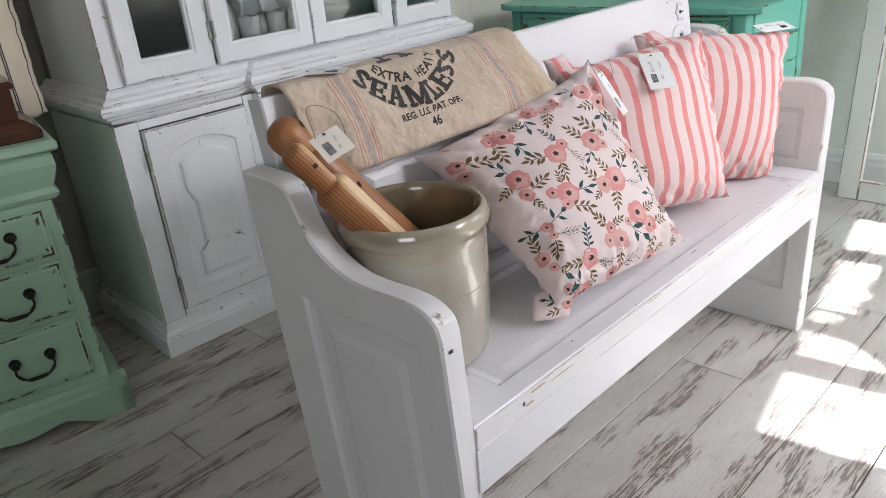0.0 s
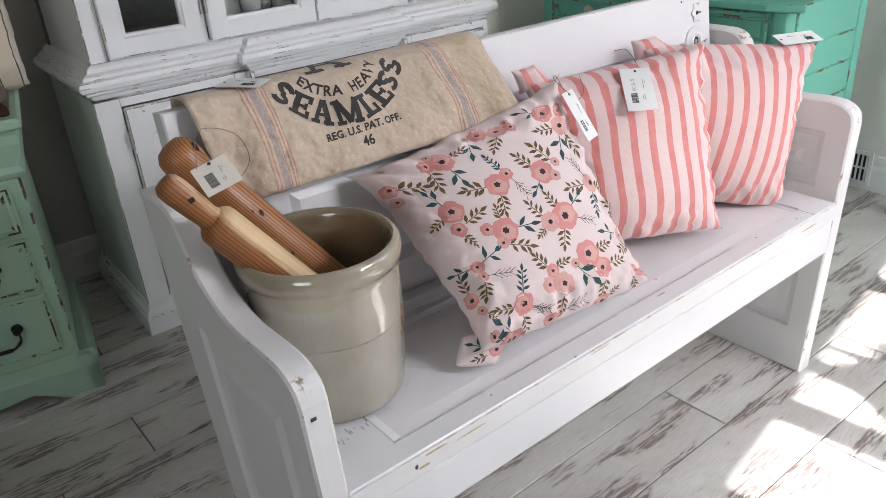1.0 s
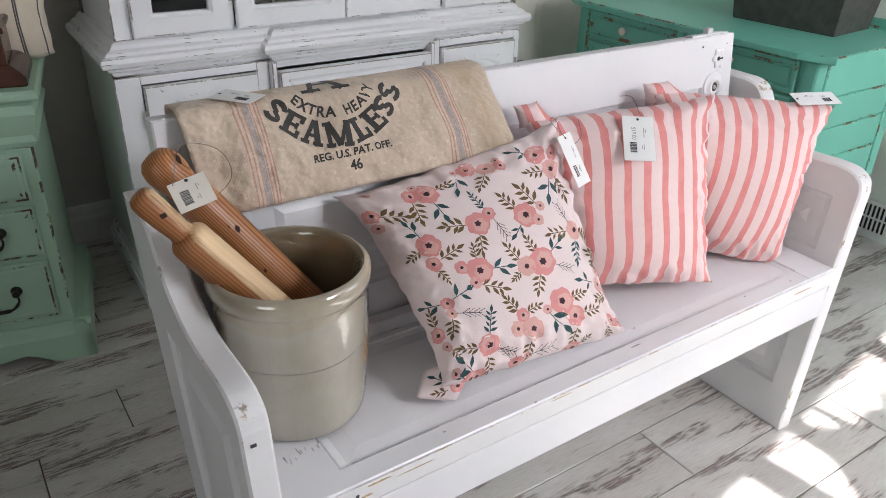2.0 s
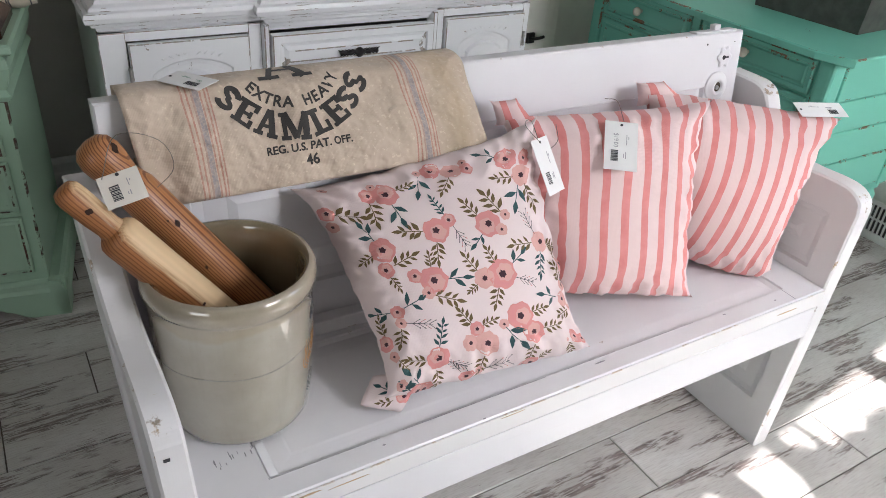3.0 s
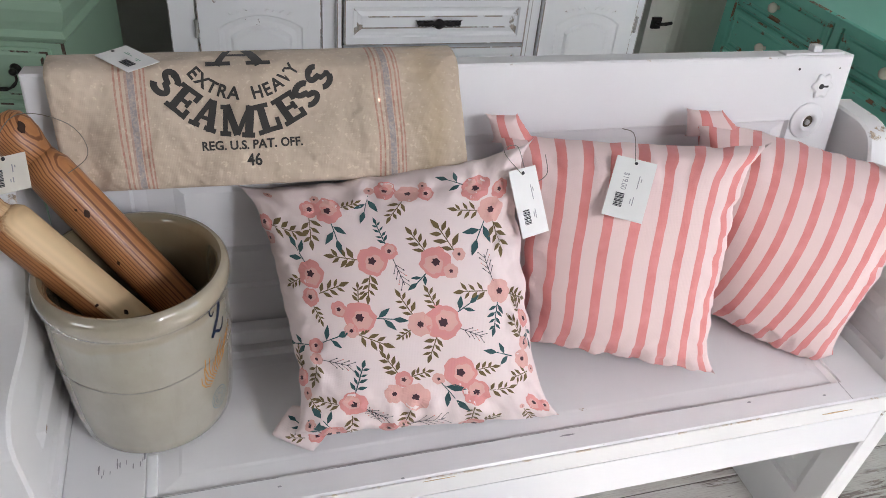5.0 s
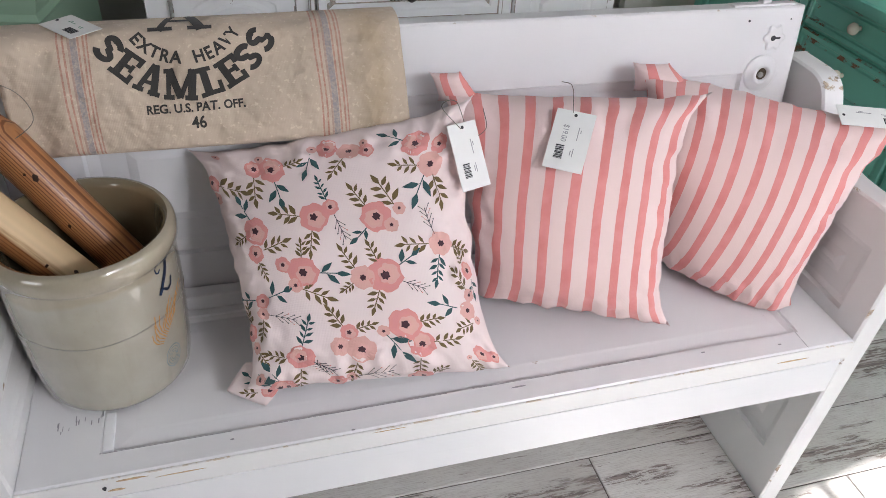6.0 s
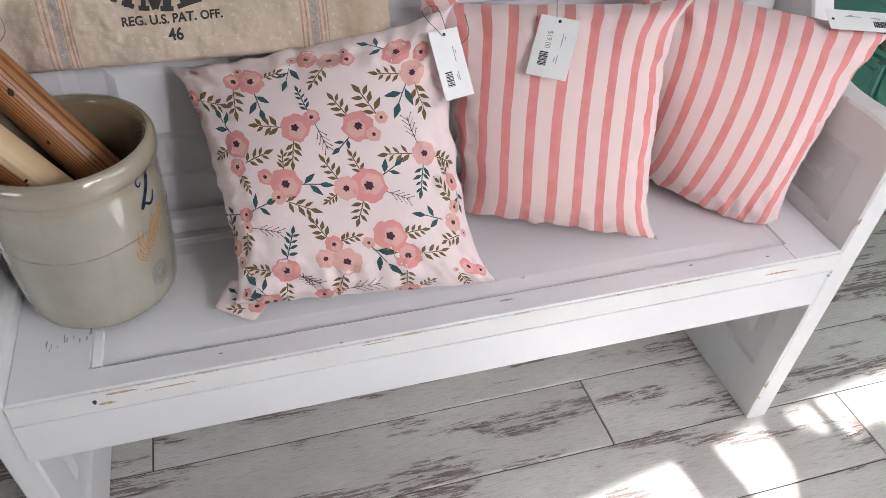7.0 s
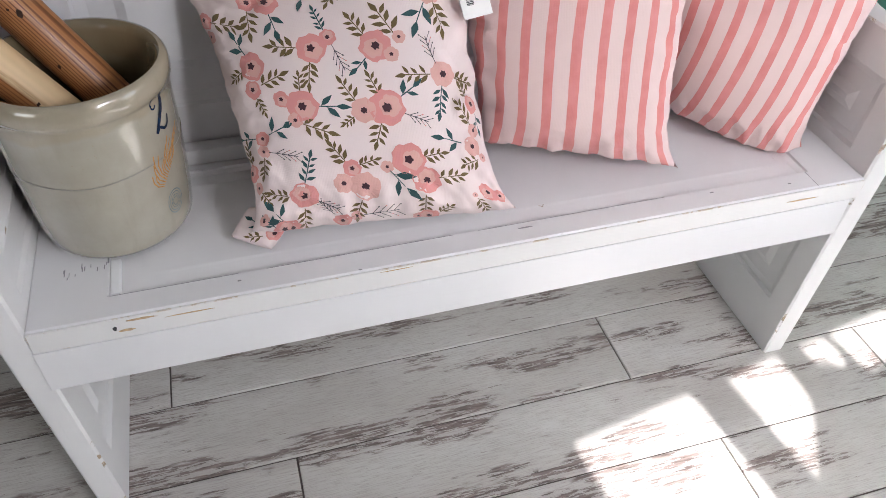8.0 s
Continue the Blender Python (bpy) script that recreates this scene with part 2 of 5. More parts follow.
# whitewashed wood-look floor
g = Graph("floor_plank", 0.30)
rnd = g.t.nodes.new("ShaderNodeObjectInfo").outputs["Random"]
off = g.node("ShaderNodeCombineXYZ", X=g.math("MULTIPLY", rnd, 37.0), Y=g.math("MULTIPLY", rnd, 61.0), Z=0.0).outputs[0]
long_grain = g.noise(g.coords((2.2, 34, 1), shift=off), 3.2, 9, 0.72)
worn = g.noise(g.coords((1.0, 4.2, 1), shift=off), 3.0, 5, 0.6)
fine = g.noise(g.coords((9, 190, 1), shift=off), 3.0, 5, 0.7)
soft = g.noise(g.coords((1.2, 3, 1), shift=off), 1.6, 3)
cut = g.noise(g.coords((14, 90, 1), shift=off), 2.2, 4, 0.7)
patch = g.math("MULTIPLY", g.ramp(worn, (0.52, 0.0), (0.56, 1.0)), g.ramp(g.math("ADD", g.math("MULTIPLY", long_grain, 0.65), g.math("MULTIPLY", cut, 0.35)), (0.490, 0.0), (0.505, 1.0)))
fleck = g.math("MULTIPLY", g.ramp(g.math("ADD", g.math("MULTIPLY", long_grain, 0.6), g.math("MULTIPLY", cut, 0.4)), (0.60, 0.0), (0.62, 1.0)), 0.85)
c = g.ramp(soft, (0.3, (0.475, 0.45, 0.42)), (0.7, (0.65, 0.635, 0.61)))
c = g.mix(g.math("MULTIPLY", g.ramp(fine, (0.48, 0.0), (0.62, 1.0)), 0.6), c, (0.33, 0.29, 0.265))
c = g.mix(g.math("MULTIPLY", g.ramp(worn, (0.45, 0.0), (0.62, 1.0)), 0.35), c, (0.36, 0.33, 0.31))
brown = g.ramp(g.noise(g.coords((4, 40, 1), shift=off), 5.0, 4), (0.35, (0.11, 0.085, 0.078)), (0.65, (0.29, 0.235, 0.215)))
c = g.mix(g.math("MAXIMUM", patch, fleck), c, brown)
g.colour(c)
g.normal(g.bump(g.math("ADD", long_grain, g.math("MULTIPLY", fine, 0.5)), 0.12, 0.001))
g.rough(g.ramp(long_grain, (0.3, 0.26), (0.7, 0.42)))
FLOOR = g.mat

# striped, flowered and sacking fabrics
g = cloth("floral_ground", (0.83, 0.70, 0.685), fold=0.4)
FLORAL = g.mat
PETAL = cloth("coral_petal_print", (0.76, 0.31, 0.29), vary=0.14).mat
PETAL_PALE = cloth("pale_petal_print", (0.77, 0.43, 0.385), vary=0.14).mat
HEART = cloth("flower_heart_print", (0.06, 0.02, 0.03)).mat
OLIVE = cloth("olive_leaf_print", (0.185, 0.125, 0.045), vary=0.25).mat
TEALLEAF = cloth("teal_leaf_print", (0.03, 0.095, 0.10), vary=0.25).mat
TWIG = cloth("twig_print", (0.055, 0.05, 0.06)).mat


def striped(name, across, down, curve, skew, phase):
    """Coral stripes that run down the cover and lean with the drape of the cloth."""
    g = cloth(name, (0.82, 0.68, 0.62), fold=0.5, crease_scale=9.0)
    uv = g.t.nodes.new("ShaderNodeTexCoord").outputs["UV"]
    sp = g.t.nodes.new("ShaderNodeSeparateXYZ")
    g.t.links.new(uv, sp.inputs[0])
    wob = g.math("MULTIPLY", g.noise(g.coords(), 55.0, 3), 0.05)
    u, v = sp.outputs[0], sp.outputs[1]
    lean = g.math("ADD", g.math("MULTIPLY", v, down), g.math("MULTIPLY", g.math("MULTIPLY", v, v), curve))
    lean = g.math("ADD", lean, g.math("MULTIPLY", g.math("MULTIPLY", u, v), skew))
    f = g.math("FRACT", g.math("ADD", g.math("ADD", g.math("ADD", g.math("MULTIPLY", u, across), lean), phase + 0.80), wob))
    band = g.ramp(f, (0.0, 0.0), (0.60, 0.0), (0.615, 1.0), (0.985, 1.0), (1.0, 0.0))
    g.colour(g.mix(band, (0.77, 0.60, 0.585), g.ramp(g.noise(g.coords(), 30.0, 4), (0.3, (0.68, 0.225, 0.21)), (0.7, (0.74, 0.285, 0.27)))))
    return g.mat


STRIPE_A = striped("coral_stripe", 10.343, 2.702, -0.815, -1.948, 5.338 - 0.03)
STRIPE_B = striped("coral_stripe_leaning", 11.705, 1.004, 2.102, -3.839, 5.911 - 0.03)
EAR = striped("coral_stripe_corner", 1.7, 0.1, 0.0, 0.1, 0.2)

g = cloth("sackcloth", (0.52, 0.42, 0.29), vary=0.12, fold=0.9, crease_far=0.034, crease_scale=13.0, crease_detail=3)
uv = g.t.nodes.new("ShaderNodeTexCoord").outputs["UV"]
sp = g.t.nodes.new("ShaderNodeSeparateXYZ")
g.t.links.new(uv, sp.inputs[0])
tone = g.mix(g.math("MULTIPLY", g.noise(g.coords(), 6.0, 5, 0.65), 0.9), (0.63, 0.52, 0.41), (0.47, 0.375, 0.28))
tone = g.mix(g.math("MULTIPLY", g.ramp(g.noise(g.coords(), 160.0, 3), (0.60, 0.0), (0.68, 1.0)), 0.6), tone, (0.74, 0.64, 0.50))
for centre in (0.185, 0.800):
    d = g.math("SUBTRACT", sp.outputs[0], centre)
    for off_u, half, tint in ((-0.038, 0.0019, (0.45, 0.19, 0.15)), (-0.024, 0.0019, (0.45, 0.19, 0.15)), (-0.010, 0.0022, (0.40, 0.25, 0.22)), (0.002, 0.0062, (0.27, 0.25, 0.275)), (0.015, 0.0019, (0.45, 0.20, 0.16)), (0.028, 0.0019, (0.45, 0.19, 0.15)), (0.038, 0.0016, (0.45, 0.20, 0.16))):
        near = g.math("LESS_THAN", g.math("ABSOLUTE", g.math("SUBTRACT", d, off_u * 0.90)), half * 1.25)
        near = g.math("MULTIPLY", near, g.ramp(g.noise(g.coords(), 300.0, 2), (0.3, 0.35), (0.6, 0.85)))
        tone = g.mix(near, tone, tint)
stain = g.math("MULTIPLY", g.ramp(g.math("SUBTRACT", g.math("ADD", sp.outputs[0], g.math("MULTIPLY", g.noise(g.coords(), 9.0, 4), 0.2)), 0.12), (0.82, 0.0), (0.90, 1.0), (0.95, 0.2)), 0.45)
tone = g.mix(stain, tone, (0.40, 0.29, 0.15))
g.colour(tone)
SACK = g.mat
TICKING = cloth("ticking_cloth", (0.66, 0.58, 0.46), vary=0.08).mat
TICKLINE = cloth("ticking_line", (0.12, 0.11, 0.12)).mat


# ---------------------------------------------------------------- mesh helpers
def part(name, bm, material, parent=None, label="", smooth=False):
    """Links a bmesh as one mesh object, under a thing or a part where one is given."""
    bmesh.ops.recalc_face_normals(bm, faces=bm.faces[:])
    rub = bm.faces.layers.float.new("wear")
    for f in bm.faces:
        f[rub] = 0.0 if smooth or len(f.verts) != 4 else float(f.calc_area() / max(e.calc_length() for e in f.edges) < (0.0042 if material.name.startswith("hutch") else 0.0052 if material.name.startswith("sage") else 0.0075))
    me = bpy.data.meshes.new(name)
    bm.to_mesh(me)
    bm.free()
    me.materials.append(material)
    if smooth:
        for p in me.polygons:
            p.use_smooth = True
    ob = new(name, me)
    if parent is not None:
        ob.parent = parent
    if label:
        ob["label"] = label
    return ob


def thing(name, label, category, at=Matrix.Identity(4), group="", kind=""):
    ob = new(name)
    ob.empty_display_size = 0.05
    ob.matrix_world = at
    return tagged(ob, label, category, group, kind)


def box(x0, x1, y0, y1, z0, z1, bevel=0.003, seg=2, bm=None):
    own = bmesh.new()
    v = [own.verts.new((x, y, z)) for x in (x0, x1) for y in (y0, y1) for z in (z0, z1)]
    for f in ((0, 1, 3, 2), (4, 6, 7, 5), (0, 4, 5, 1), (2, 3, 7, 6), (0, 2, 6, 4), (1, 5, 7, 3)):
        own.faces.new([v[i] for i in f])
    if bevel:
        bmesh.ops.bevel(own, geom=own.edges[:] + own.verts[:], offset=bevel, segments=seg, profile=0.6, affect="EDGES", clamp_overlap=True)
    return own if bm is None else joined(bm, own)


def joined(bm, other):
    """Adds the second bmesh to the first."""
    made = {v: bm.verts.new(v.co) for v in other.verts}
    for f in other.faces:
        bm.faces.new([made[v] for v in f.verts])
    other.free()
    return bm


def shaped(bm, m):
    bmesh.ops.transform(bm, matrix=m, verts=bm.verts[:])
    return bm


def loft(rows, closed=True, cap=True, bm=None):
    """Skins rows of points of equal count."""
    bm = bm or bmesh.new()
    vs = [[bm.verts.new(p) for p in row] for row in rows]
    n = len(rows[0])
    for a, b in zip(vs, vs[1:]):
        for i in range(n if closed else n - 1):
            j = (i + 1) % n
            bm.faces.new((a[i], a[j], b[j], b[i]))
    if cap and closed:
        bm.faces.new(vs[0][::-1])
        bm.faces.new(vs[-1])
    return bm


def lathe(profile, n=48, cap=True, bm=None):
    """Turns (radius, height) pairs about the z axis."""
    rows = [[(max(r, 1e-5) * math.cos(2 * math.pi * i / n), max(r, 1e-5) * math.sin(2 * math.pi * i / n), z) for i in range(n)] for r, z in profile]
    return loft(rows, True, cap, bm)


def tube(points, radius, n=8, bm=None):
    """A round bar along points."""
    pts = [Vector(p) for p in points]
    rows = []
    side = None
    for i, p in enumerate(pts):
        d = (pts[min(i + 1, len(pts) - 1)] - pts[max(i - 1, 0)]).normalized()
        if side is None:
            side = d.orthogonal().normalized()
        side = (side - d * side.dot(d)).normalized()
        up = d.cross(side)
        r = radius(i / (len(pts) - 1)) if callable(radius) else radius
        rows.append([p + (side * math.cos(2 * math.pi * k / n) + up * math.sin(2 * math.pi * k / n)) * r for k in range(n)])
    return loft(rows, True, True, bm)


def arc_points(pts, steps=8):
    """A smooth line through the given points (Catmull-Rom)."""
    p = [Vector(q) for q in pts]
    p = [2 * p[0] - p[1]] + p + [2 * p[-1] - p[-2]]
    out = []
    for i in range(1, len(p) - 2):
        for k in range(steps):
            t = k / steps
            a, b, c, d = p[i - 1], p[i], p[i + 1], p[i + 2]
            out.append(0.5 * ((2 * b) + (c - a) * t + (2 * a - 5 * b + 4 * c - d) * t * t + (3 * b - a - 3 * c + d) * t ** 3))
    return out + [p[-2]]


def moulding(profile, x0, x1, bm=None):
    """Extrudes a closed (y, z) profile along x."""
    return loft([[(x, y, z) for y, z in profile] for x in (x0, x1)], True, True, bm)


def outline(w, h, inset, arch=0.0, waist=0.0, n=14):
    """A rectangle in x and z, inset, with an optional arched top and drawn-in sides."""
    x0, x1, z0, z1 = inset, w - inset, inset, h - inset
    pts = []
    for i in range(n):
        pts.append((x0 + (x1 - x0) * i / n, z0))
    for i in range(n):
        f = i / n
        s = waist * max(0.0, min(1.0, (f - 0.22) / 0.06)) * max(0.0, min(1.0, (0.74 - f) / 0.06))
        pts.append((x1 - s, z0 + (z1 - arch - z0) * f))
    for i in range(n):
        f = i / n
        pts.append((x1 + (x0 - x1) * f, z1 - arch + arch * math.sin(math.pi * f) ** 0.8))
    for i in range(n):
        f = 1 - i / n
        s = waist * max(0.0, min(1.0, (f - 0.22) / 0.06)) * max(0.0, min(1.0, (0.74 - f) / 0.06))
        pts.append((x0 + s, z0 + (z1 - arch - z0) * f))
    return pts


def panelled(w, h, rings, bm=None, hole=False):
    """A leaf in x and z whose front looks to -y: rings are (inset, y, arch, waist), from the back edge inwards."""
    rows = []
    for ring in rings:
        inset, y, arch, waist = (*ring, 0, 0)[:4]
        rows.append([(x, y, z) for x, z in outline(w, h, inset, arch, waist)])
    if hole:
        return loft(rows + rows[:1], True, False, bm)
    return loft(rows, True, True, bm)


def turned(ob, m):
    ob.matrix_local = m
    return ob


def text_bm(body, size, fat=0.0, squeeze=1.0):
    """Flat letters in x and y from the built-in font, centred on x."""
    cu = bpy.data.curves.new("letters", "FONT")
    cu.body, cu.size, cu.align_x, cu.offset, cu.resolution_u = body, size, "CENTER", fat, 4
    ob = new("letters", cu)
    bpy.context.view_layer.update()
    me = bpy.data.meshes.new_from_object(ob.evaluated_get(bpy.context.evaluated_depsgraph_get()))
    bm = bmesh.new()
    bm.from_mesh(me)
    bpy.data.objects.remove(ob)
    bpy.data.meshes.remove(me)
    for v in bm.verts:
        v.co.x *= squeeze
    return bm


def mapped(bm, f):
    for v in bm.verts:
        v.co = f(v.co.x, v.co.y)
    return bm


def trays(rects, bm=None):
    """Skins level rectangles (x0, x1, y0, y1, z) one into the next."""
    return loft([[(a, c, z), (b, c, z), (b, d, z), (a, d, z)] for a, b, c, d, z in rects], True, True, bm)


# ---------------------------------------------------------------- structure
X0, X1, Y0, Y1, TOP = -2.6, 2.55, -2.75, 1.95, 2.6
tagged(part("ground_slab", box(X0 - 0.2, X1 + 0.2, Y0 - 0.3, Y1 + 0.2, -0.15, -0.004, 0), JOINT), "dark joint bed under the plank tiles", "floor", kind="structure")
tagged(part("ceiling", loft([[(X0 - 0.2, -2.87, z), (X1 + 0.2, -1.97, z), (X1 + 0.2, Y1 + 0.2, z), (X0 - 0.2, Y1 + 0.2, z)] for z in (TOP, TOP + 0.06)]), CEIL), "unseen ceiling, greyed to lower bounced light", "ceiling", kind="structure")
tagged(part("wall_north", box(X0 - 0.2, X1 + 0.2, Y1, Y1 + 0.15, 0, TOP, 0), NORTH), "pale warm grey painted wall", "wall", kind="structure")
# West wall is out of view; its opening is added for the fill lamp.
bm = box(X0 - 0.15, X0, Y0 - 0.3, -2.50, 0, TOP, 0)
box(X0 - 0.15, X0, -1.10, Y1, 0, TOP, 0, bm=bm)
box(X0 - 0.15, X0, -2.50, -1.10, 0, 0.6, 0, bm=bm)
box(X0 - 0.15, X0, -2.50, -1.10, 2.1, TOP, 0, bm=bm)
tagged(part("wall_west", bm, UNSEEN_WALL), "unseen wall, dark to cut bounce, with an added fill light opening", "wall", kind="structure")
# east wall with an opening added behind the camera's view for a fill lamp
bm = box(X1, X1 + 0.15, -0.55, Y1, 0, TOP, 0)
box(X1, X1 + 0.15, Y0 - 0.3, -1.75, 0, TOP, 0, bm=bm)
box(X1, X1 + 0.15, -1.75, -0.55, 0, 0.7, 0, bm=bm)
box(X1, X1 + 0.15, -1.75, -0.55, 2.2, TOP, 0, bm=bm)
tagged(part("wall_east", bm, WALL), "pale sage green painted wall with an added, unseen opening for fill light", "wall", kind="structure")
BASE_PROFILE = [(0, 0), (-0.016, 0), (-0.016, 0.085), (-0.012, 0.10), (-0.012, 0.115), (-0.006, 0.13), (0, 0.135)]
tagged(part("baseboard", shaped(moulding(BASE_PROFILE, X0, X1), Matrix.Translation((0, Y1, 0))), TRIM), "white moulded wooden baseboard", "baseboard", kind="structure")
tagged(part("baseboard", shaped(moulding(BASE_PROFILE, -Y1, 2.7), Matrix.Translation((X1, 0, 0)) @ pose(0, 0, 0, 0, 0, -90)), TRIM), "white moulded wooden baseboard", "baseboard", kind="structure")

# shop window on the south side, a little askew to the bench
WIN = pose(1.55, -2.02, 0, 0, 0, 9.4)
WX0, WX1, WZ0, WZ1 = -0.490, 0.985, 0.30, 2.16
bm = box(-4.4, WX0, -0.16, 0, 0, TOP, 0)
box(WX1, 1.6, -0.16, 0, 0, TOP, 0, bm=bm)
box(WX0, WX1, -0.16, 0, 0, WZ0, 0, bm=bm)
box(WX0, WX1, -0.16, 0, WZ1, TOP, 0, bm=bm)
turned(tagged(part("wall_south", bm, UNSEEN_WALL), "unseen wall, dark to cut bounce, with a shop window opening", "wall", kind="structure"), WIN)
window = thing("window_1", "white painted shop window with divided panes", "window", WIN, kind="structure")
part("window_frame", panelled(WX1 - WX0, WZ1 - WZ0, [(0.0, -0.06), (0.0, -0.12), (0.045, -0.12), (0.045, -0.06)], hole=True), FRAME_PAINT, window).location = (WX0, 0, WZ0)
for k in (1, 3):
    x = WX0 + 0.045 + 0.318 + 0.365 * (k - 1)
    part("mullion", box(x - 0.05, x + 0.05, -0.11, -0.07, WZ0 + 0.045, WZ1 - 0.045), FRAME_PAINT, window)
part("transom", box(WX0 + 0.045, WX1 - 0.045, -0.105, -0.075, 1.28, 1.34), FRAME_PAINT, window)
pane = part("pane", box(WX0 + 0.045, WX1 - 0.045, -0.092, -0.088, WZ0 + 0.045, WZ1 - 0.045, 0), GLASS, window)
pane.visible_shadow = False

# an unseen sheet added across the panes, its ragged edge cut to shape the sun patches
blocker_edge = [(0.550, 0.0), (0.525, 0.16), (0.39, 0.32), (0.39, 1.45), (1.44, 1.45), (1.44, 0.16), (0.95, 0.165), (0.87, 0.145), (0.82, 0.17), (0.77, 0.14), (0.696, 0.155), (0.690, 0.0), (0.676, 0.0), (0.668, 0.110), (0.645, 0.125), (0.630, 0.080), (0.612, 0.11), (0.606, 0.0)]
part("sun_blocker", loft([[(WX0 + a, y, WZ1 - 0.045 - d) for a, d in blocker_edge] for y in (-0.066, -0.064)]), TICKING, window, "unseen sheet added to shape the sun patches on the floor")

# cream closet door with a small iron latch, in the corner behind the chest
door = thing("door_1", "cream painted panelled closet door, shut", "door", pose(1.70, 1.62, 0.01, 0, 0, 0), kind="structure")
part("leaf", panelled(0.72, 1.98, [(0, 0.035), (0, 0), (0.10, 0), (0.112, 0.008), (0.14, 0.008), (0.16, 0.004)]), CREAM, door)
latch = part("latch", box(0.015, 0.05, -0.012, 0, 0.46, 0.50, 0.003), IRON, door, "small black iron latch")
part("thumb_piece", tube(arc_points([(0.032, -0.012, 0.48), (0.034, -0.03, 0.483), (0.055, -0.036, 0.486), (0.075, -0.034, 0.488)], 4), 0.006), IRON, latch)
tagged(part("wall_return", box(2.42, X1, 1.60, 1.68, 0, TOP, 0), WALL), "pale sage green wall beside the closet", "wall", kind="structure")
tagged(part("wall_closet_head", box(1.66, 2.42, 1.60, 1.68, 2.0, TOP, 0), WALL), "pale sage green wall over the closet door", "wall", kind="structure")

# ---------------------------------------------------------------- the bench
S = 0.455
bench = thing("bench", "white painted wooden pew bench built from old panelled doors", "bench")


def flat_curve(pts, steps):
    return [(p.x, p.y) for p in arc_points([(a, b, 0) for a, b in pts], steps)]


def bench_end(x_in, x_out, arm, top, recesses_in, recesses_out, lean):
    """A solid end with a scrolled top edge; panels are sunk into both faces."""
    prof = [(0.0, 0.0)] + flat_curve([(0.0, arm - 0.045), (0.008, arm - 0.020), (0.035, arm - 0.003), (0.075, arm + 0.001), (0.130, arm - 0.001), (0.178, arm + 0.002), (0.222, arm + 0.018), (0.258, arm + 0.045), (0.280, arm + 0.085), (0.298, top - 0.014), (0.325, top - 0.002), (0.36, top), (0.412, top)], 5) + [(0.412, 0.0)]
    bm = bmesh.new()
    step = 0.004 if x_out > x_in else -0.004
    n = len(prof)

    def shrunk(d):
        out = []
        for i, (y, z) in enumerate(prof):
            a, b = prof[i - 1], prof[(i + 1) % n]
            ty, tz = b[0] - a[0], b[1] - a[1]
            length = math.hypot(ty, tz) or 1
            out.append((y + tz / length * d, z - ty / length * d))
        return out

    inner = shrunk(0.004)
    loops = [[bm.verts.new((x, y, z)) for y, z in p] for x, p in ((x_in, inner), (x_in + step, prof), (x_out - step, prof), (x_out, inner))]
    for a, b in zip(loops, loops[1:]):
        for i in range(n):
            bm.faces.new((a[i], a[(i + 1) % n], b[(i + 1) % n], b[i]))
    for loop, x, holes, sign in ((loops[0], x_in, recesses_in, 1), (loops[3], x_out, recesses_out, -1)):
        sign = sign if x_out > x_in else -sign
        edges = [bm.edges.get((loop[i], loop[(i + 1) % n])) for i in range(n)]
        for y0, y1, z0, z1 in holes:
            rows = []
            for inset, deep in ((0, 0), (0.004, 0.007), (0.016, 0.010), (0.045, 0.009), (0.06, 0.003)):
                rows.append([bm.verts.new((x + sign * deep, y, z)) for y, z in ((y0 + inset, z0 + inset), (y1 - inset, z0 + inset), (y1 - inset, z1 - inset), (y0 + inset, z1 - inset))])
            for a, b in zip(rows, rows[1:]):
                for i in range(4):
                    bm.faces.new((a[i], a[(i + 1) % 4], b[(i + 1) % 4], b[i]))
            bm.faces.new(rows[-1])
            edges += [bm.edges.get((rows[0][i], rows[0][(i + 1) % 4])) for i in range(4)]
        bmesh.ops.triangle_fill(bm, use_beauty=True, use_dissolve=False, edges=edges)
    for v in bm.verts:
        v.co.x += lean * (v.co.z - 0.25)
    return bm


part("end_panel", bench_end(0.030, -0.012, 0.665, 0.797, [(0.045, 0.30, 0.10, 0.33), (0.050, 0.30, 0.475, 0.600)], [(0.045, 0.315, 0.10, 0.600)], -0.045), BENCH_END, bench, "left scrolled end with a sunk panel, paint rubbed off its edges")
part("end_panel", bench_end(1.320, 1.366, 0.676, 0.800, [(0.052, 0.30, 0.112, 0.32), (0.055, 0.30, 0.478, 0.608)], [(0.045, 0.315, 0.10, 0.600)], 0.075), BENCH_END, bench)
part("seat", trays([(0.022, 1.334, 0.002, 0.345, 0.416), (0.020, 1.336, 0.0, 0.345, 0.419), (0.020, 1.336, 0.0, 0.345, S - 0.003), (0.0225, 1.3335, 0.003, 0.345, S), (0.124, 1.252, 0.041, 0.300, S), (0.1255, 1.2505, 0.0420, 0.299, S - 0.004), (0.140, 1.240, 0.0480, 0.292, S - 0.0080), (0.168, 1.222, 0.074, 0.268, S - 0.0058), (0.172, 1.218, 0.079, 0.264, S - 0.0050)]), BENCH_X, bench, "old door laid flat, with a sunk panel")
part("seat_edge", box(0.0205, 1.3355, -0.0035, -0.0002, 0.4160, S - 0.0015, 0.0012), BENCH_EDGE, bench, "roughly filled door edge")
# narrow strip, whiter than the seat, along the panel's left edge
part("paint_strip", box(0.1260, 0.1400, 0.046, 0.116, S - 0.0120, S - 0.0012, 0.002), FRAME_WHITE, bench, "narrow white strip beside the sunk panel")
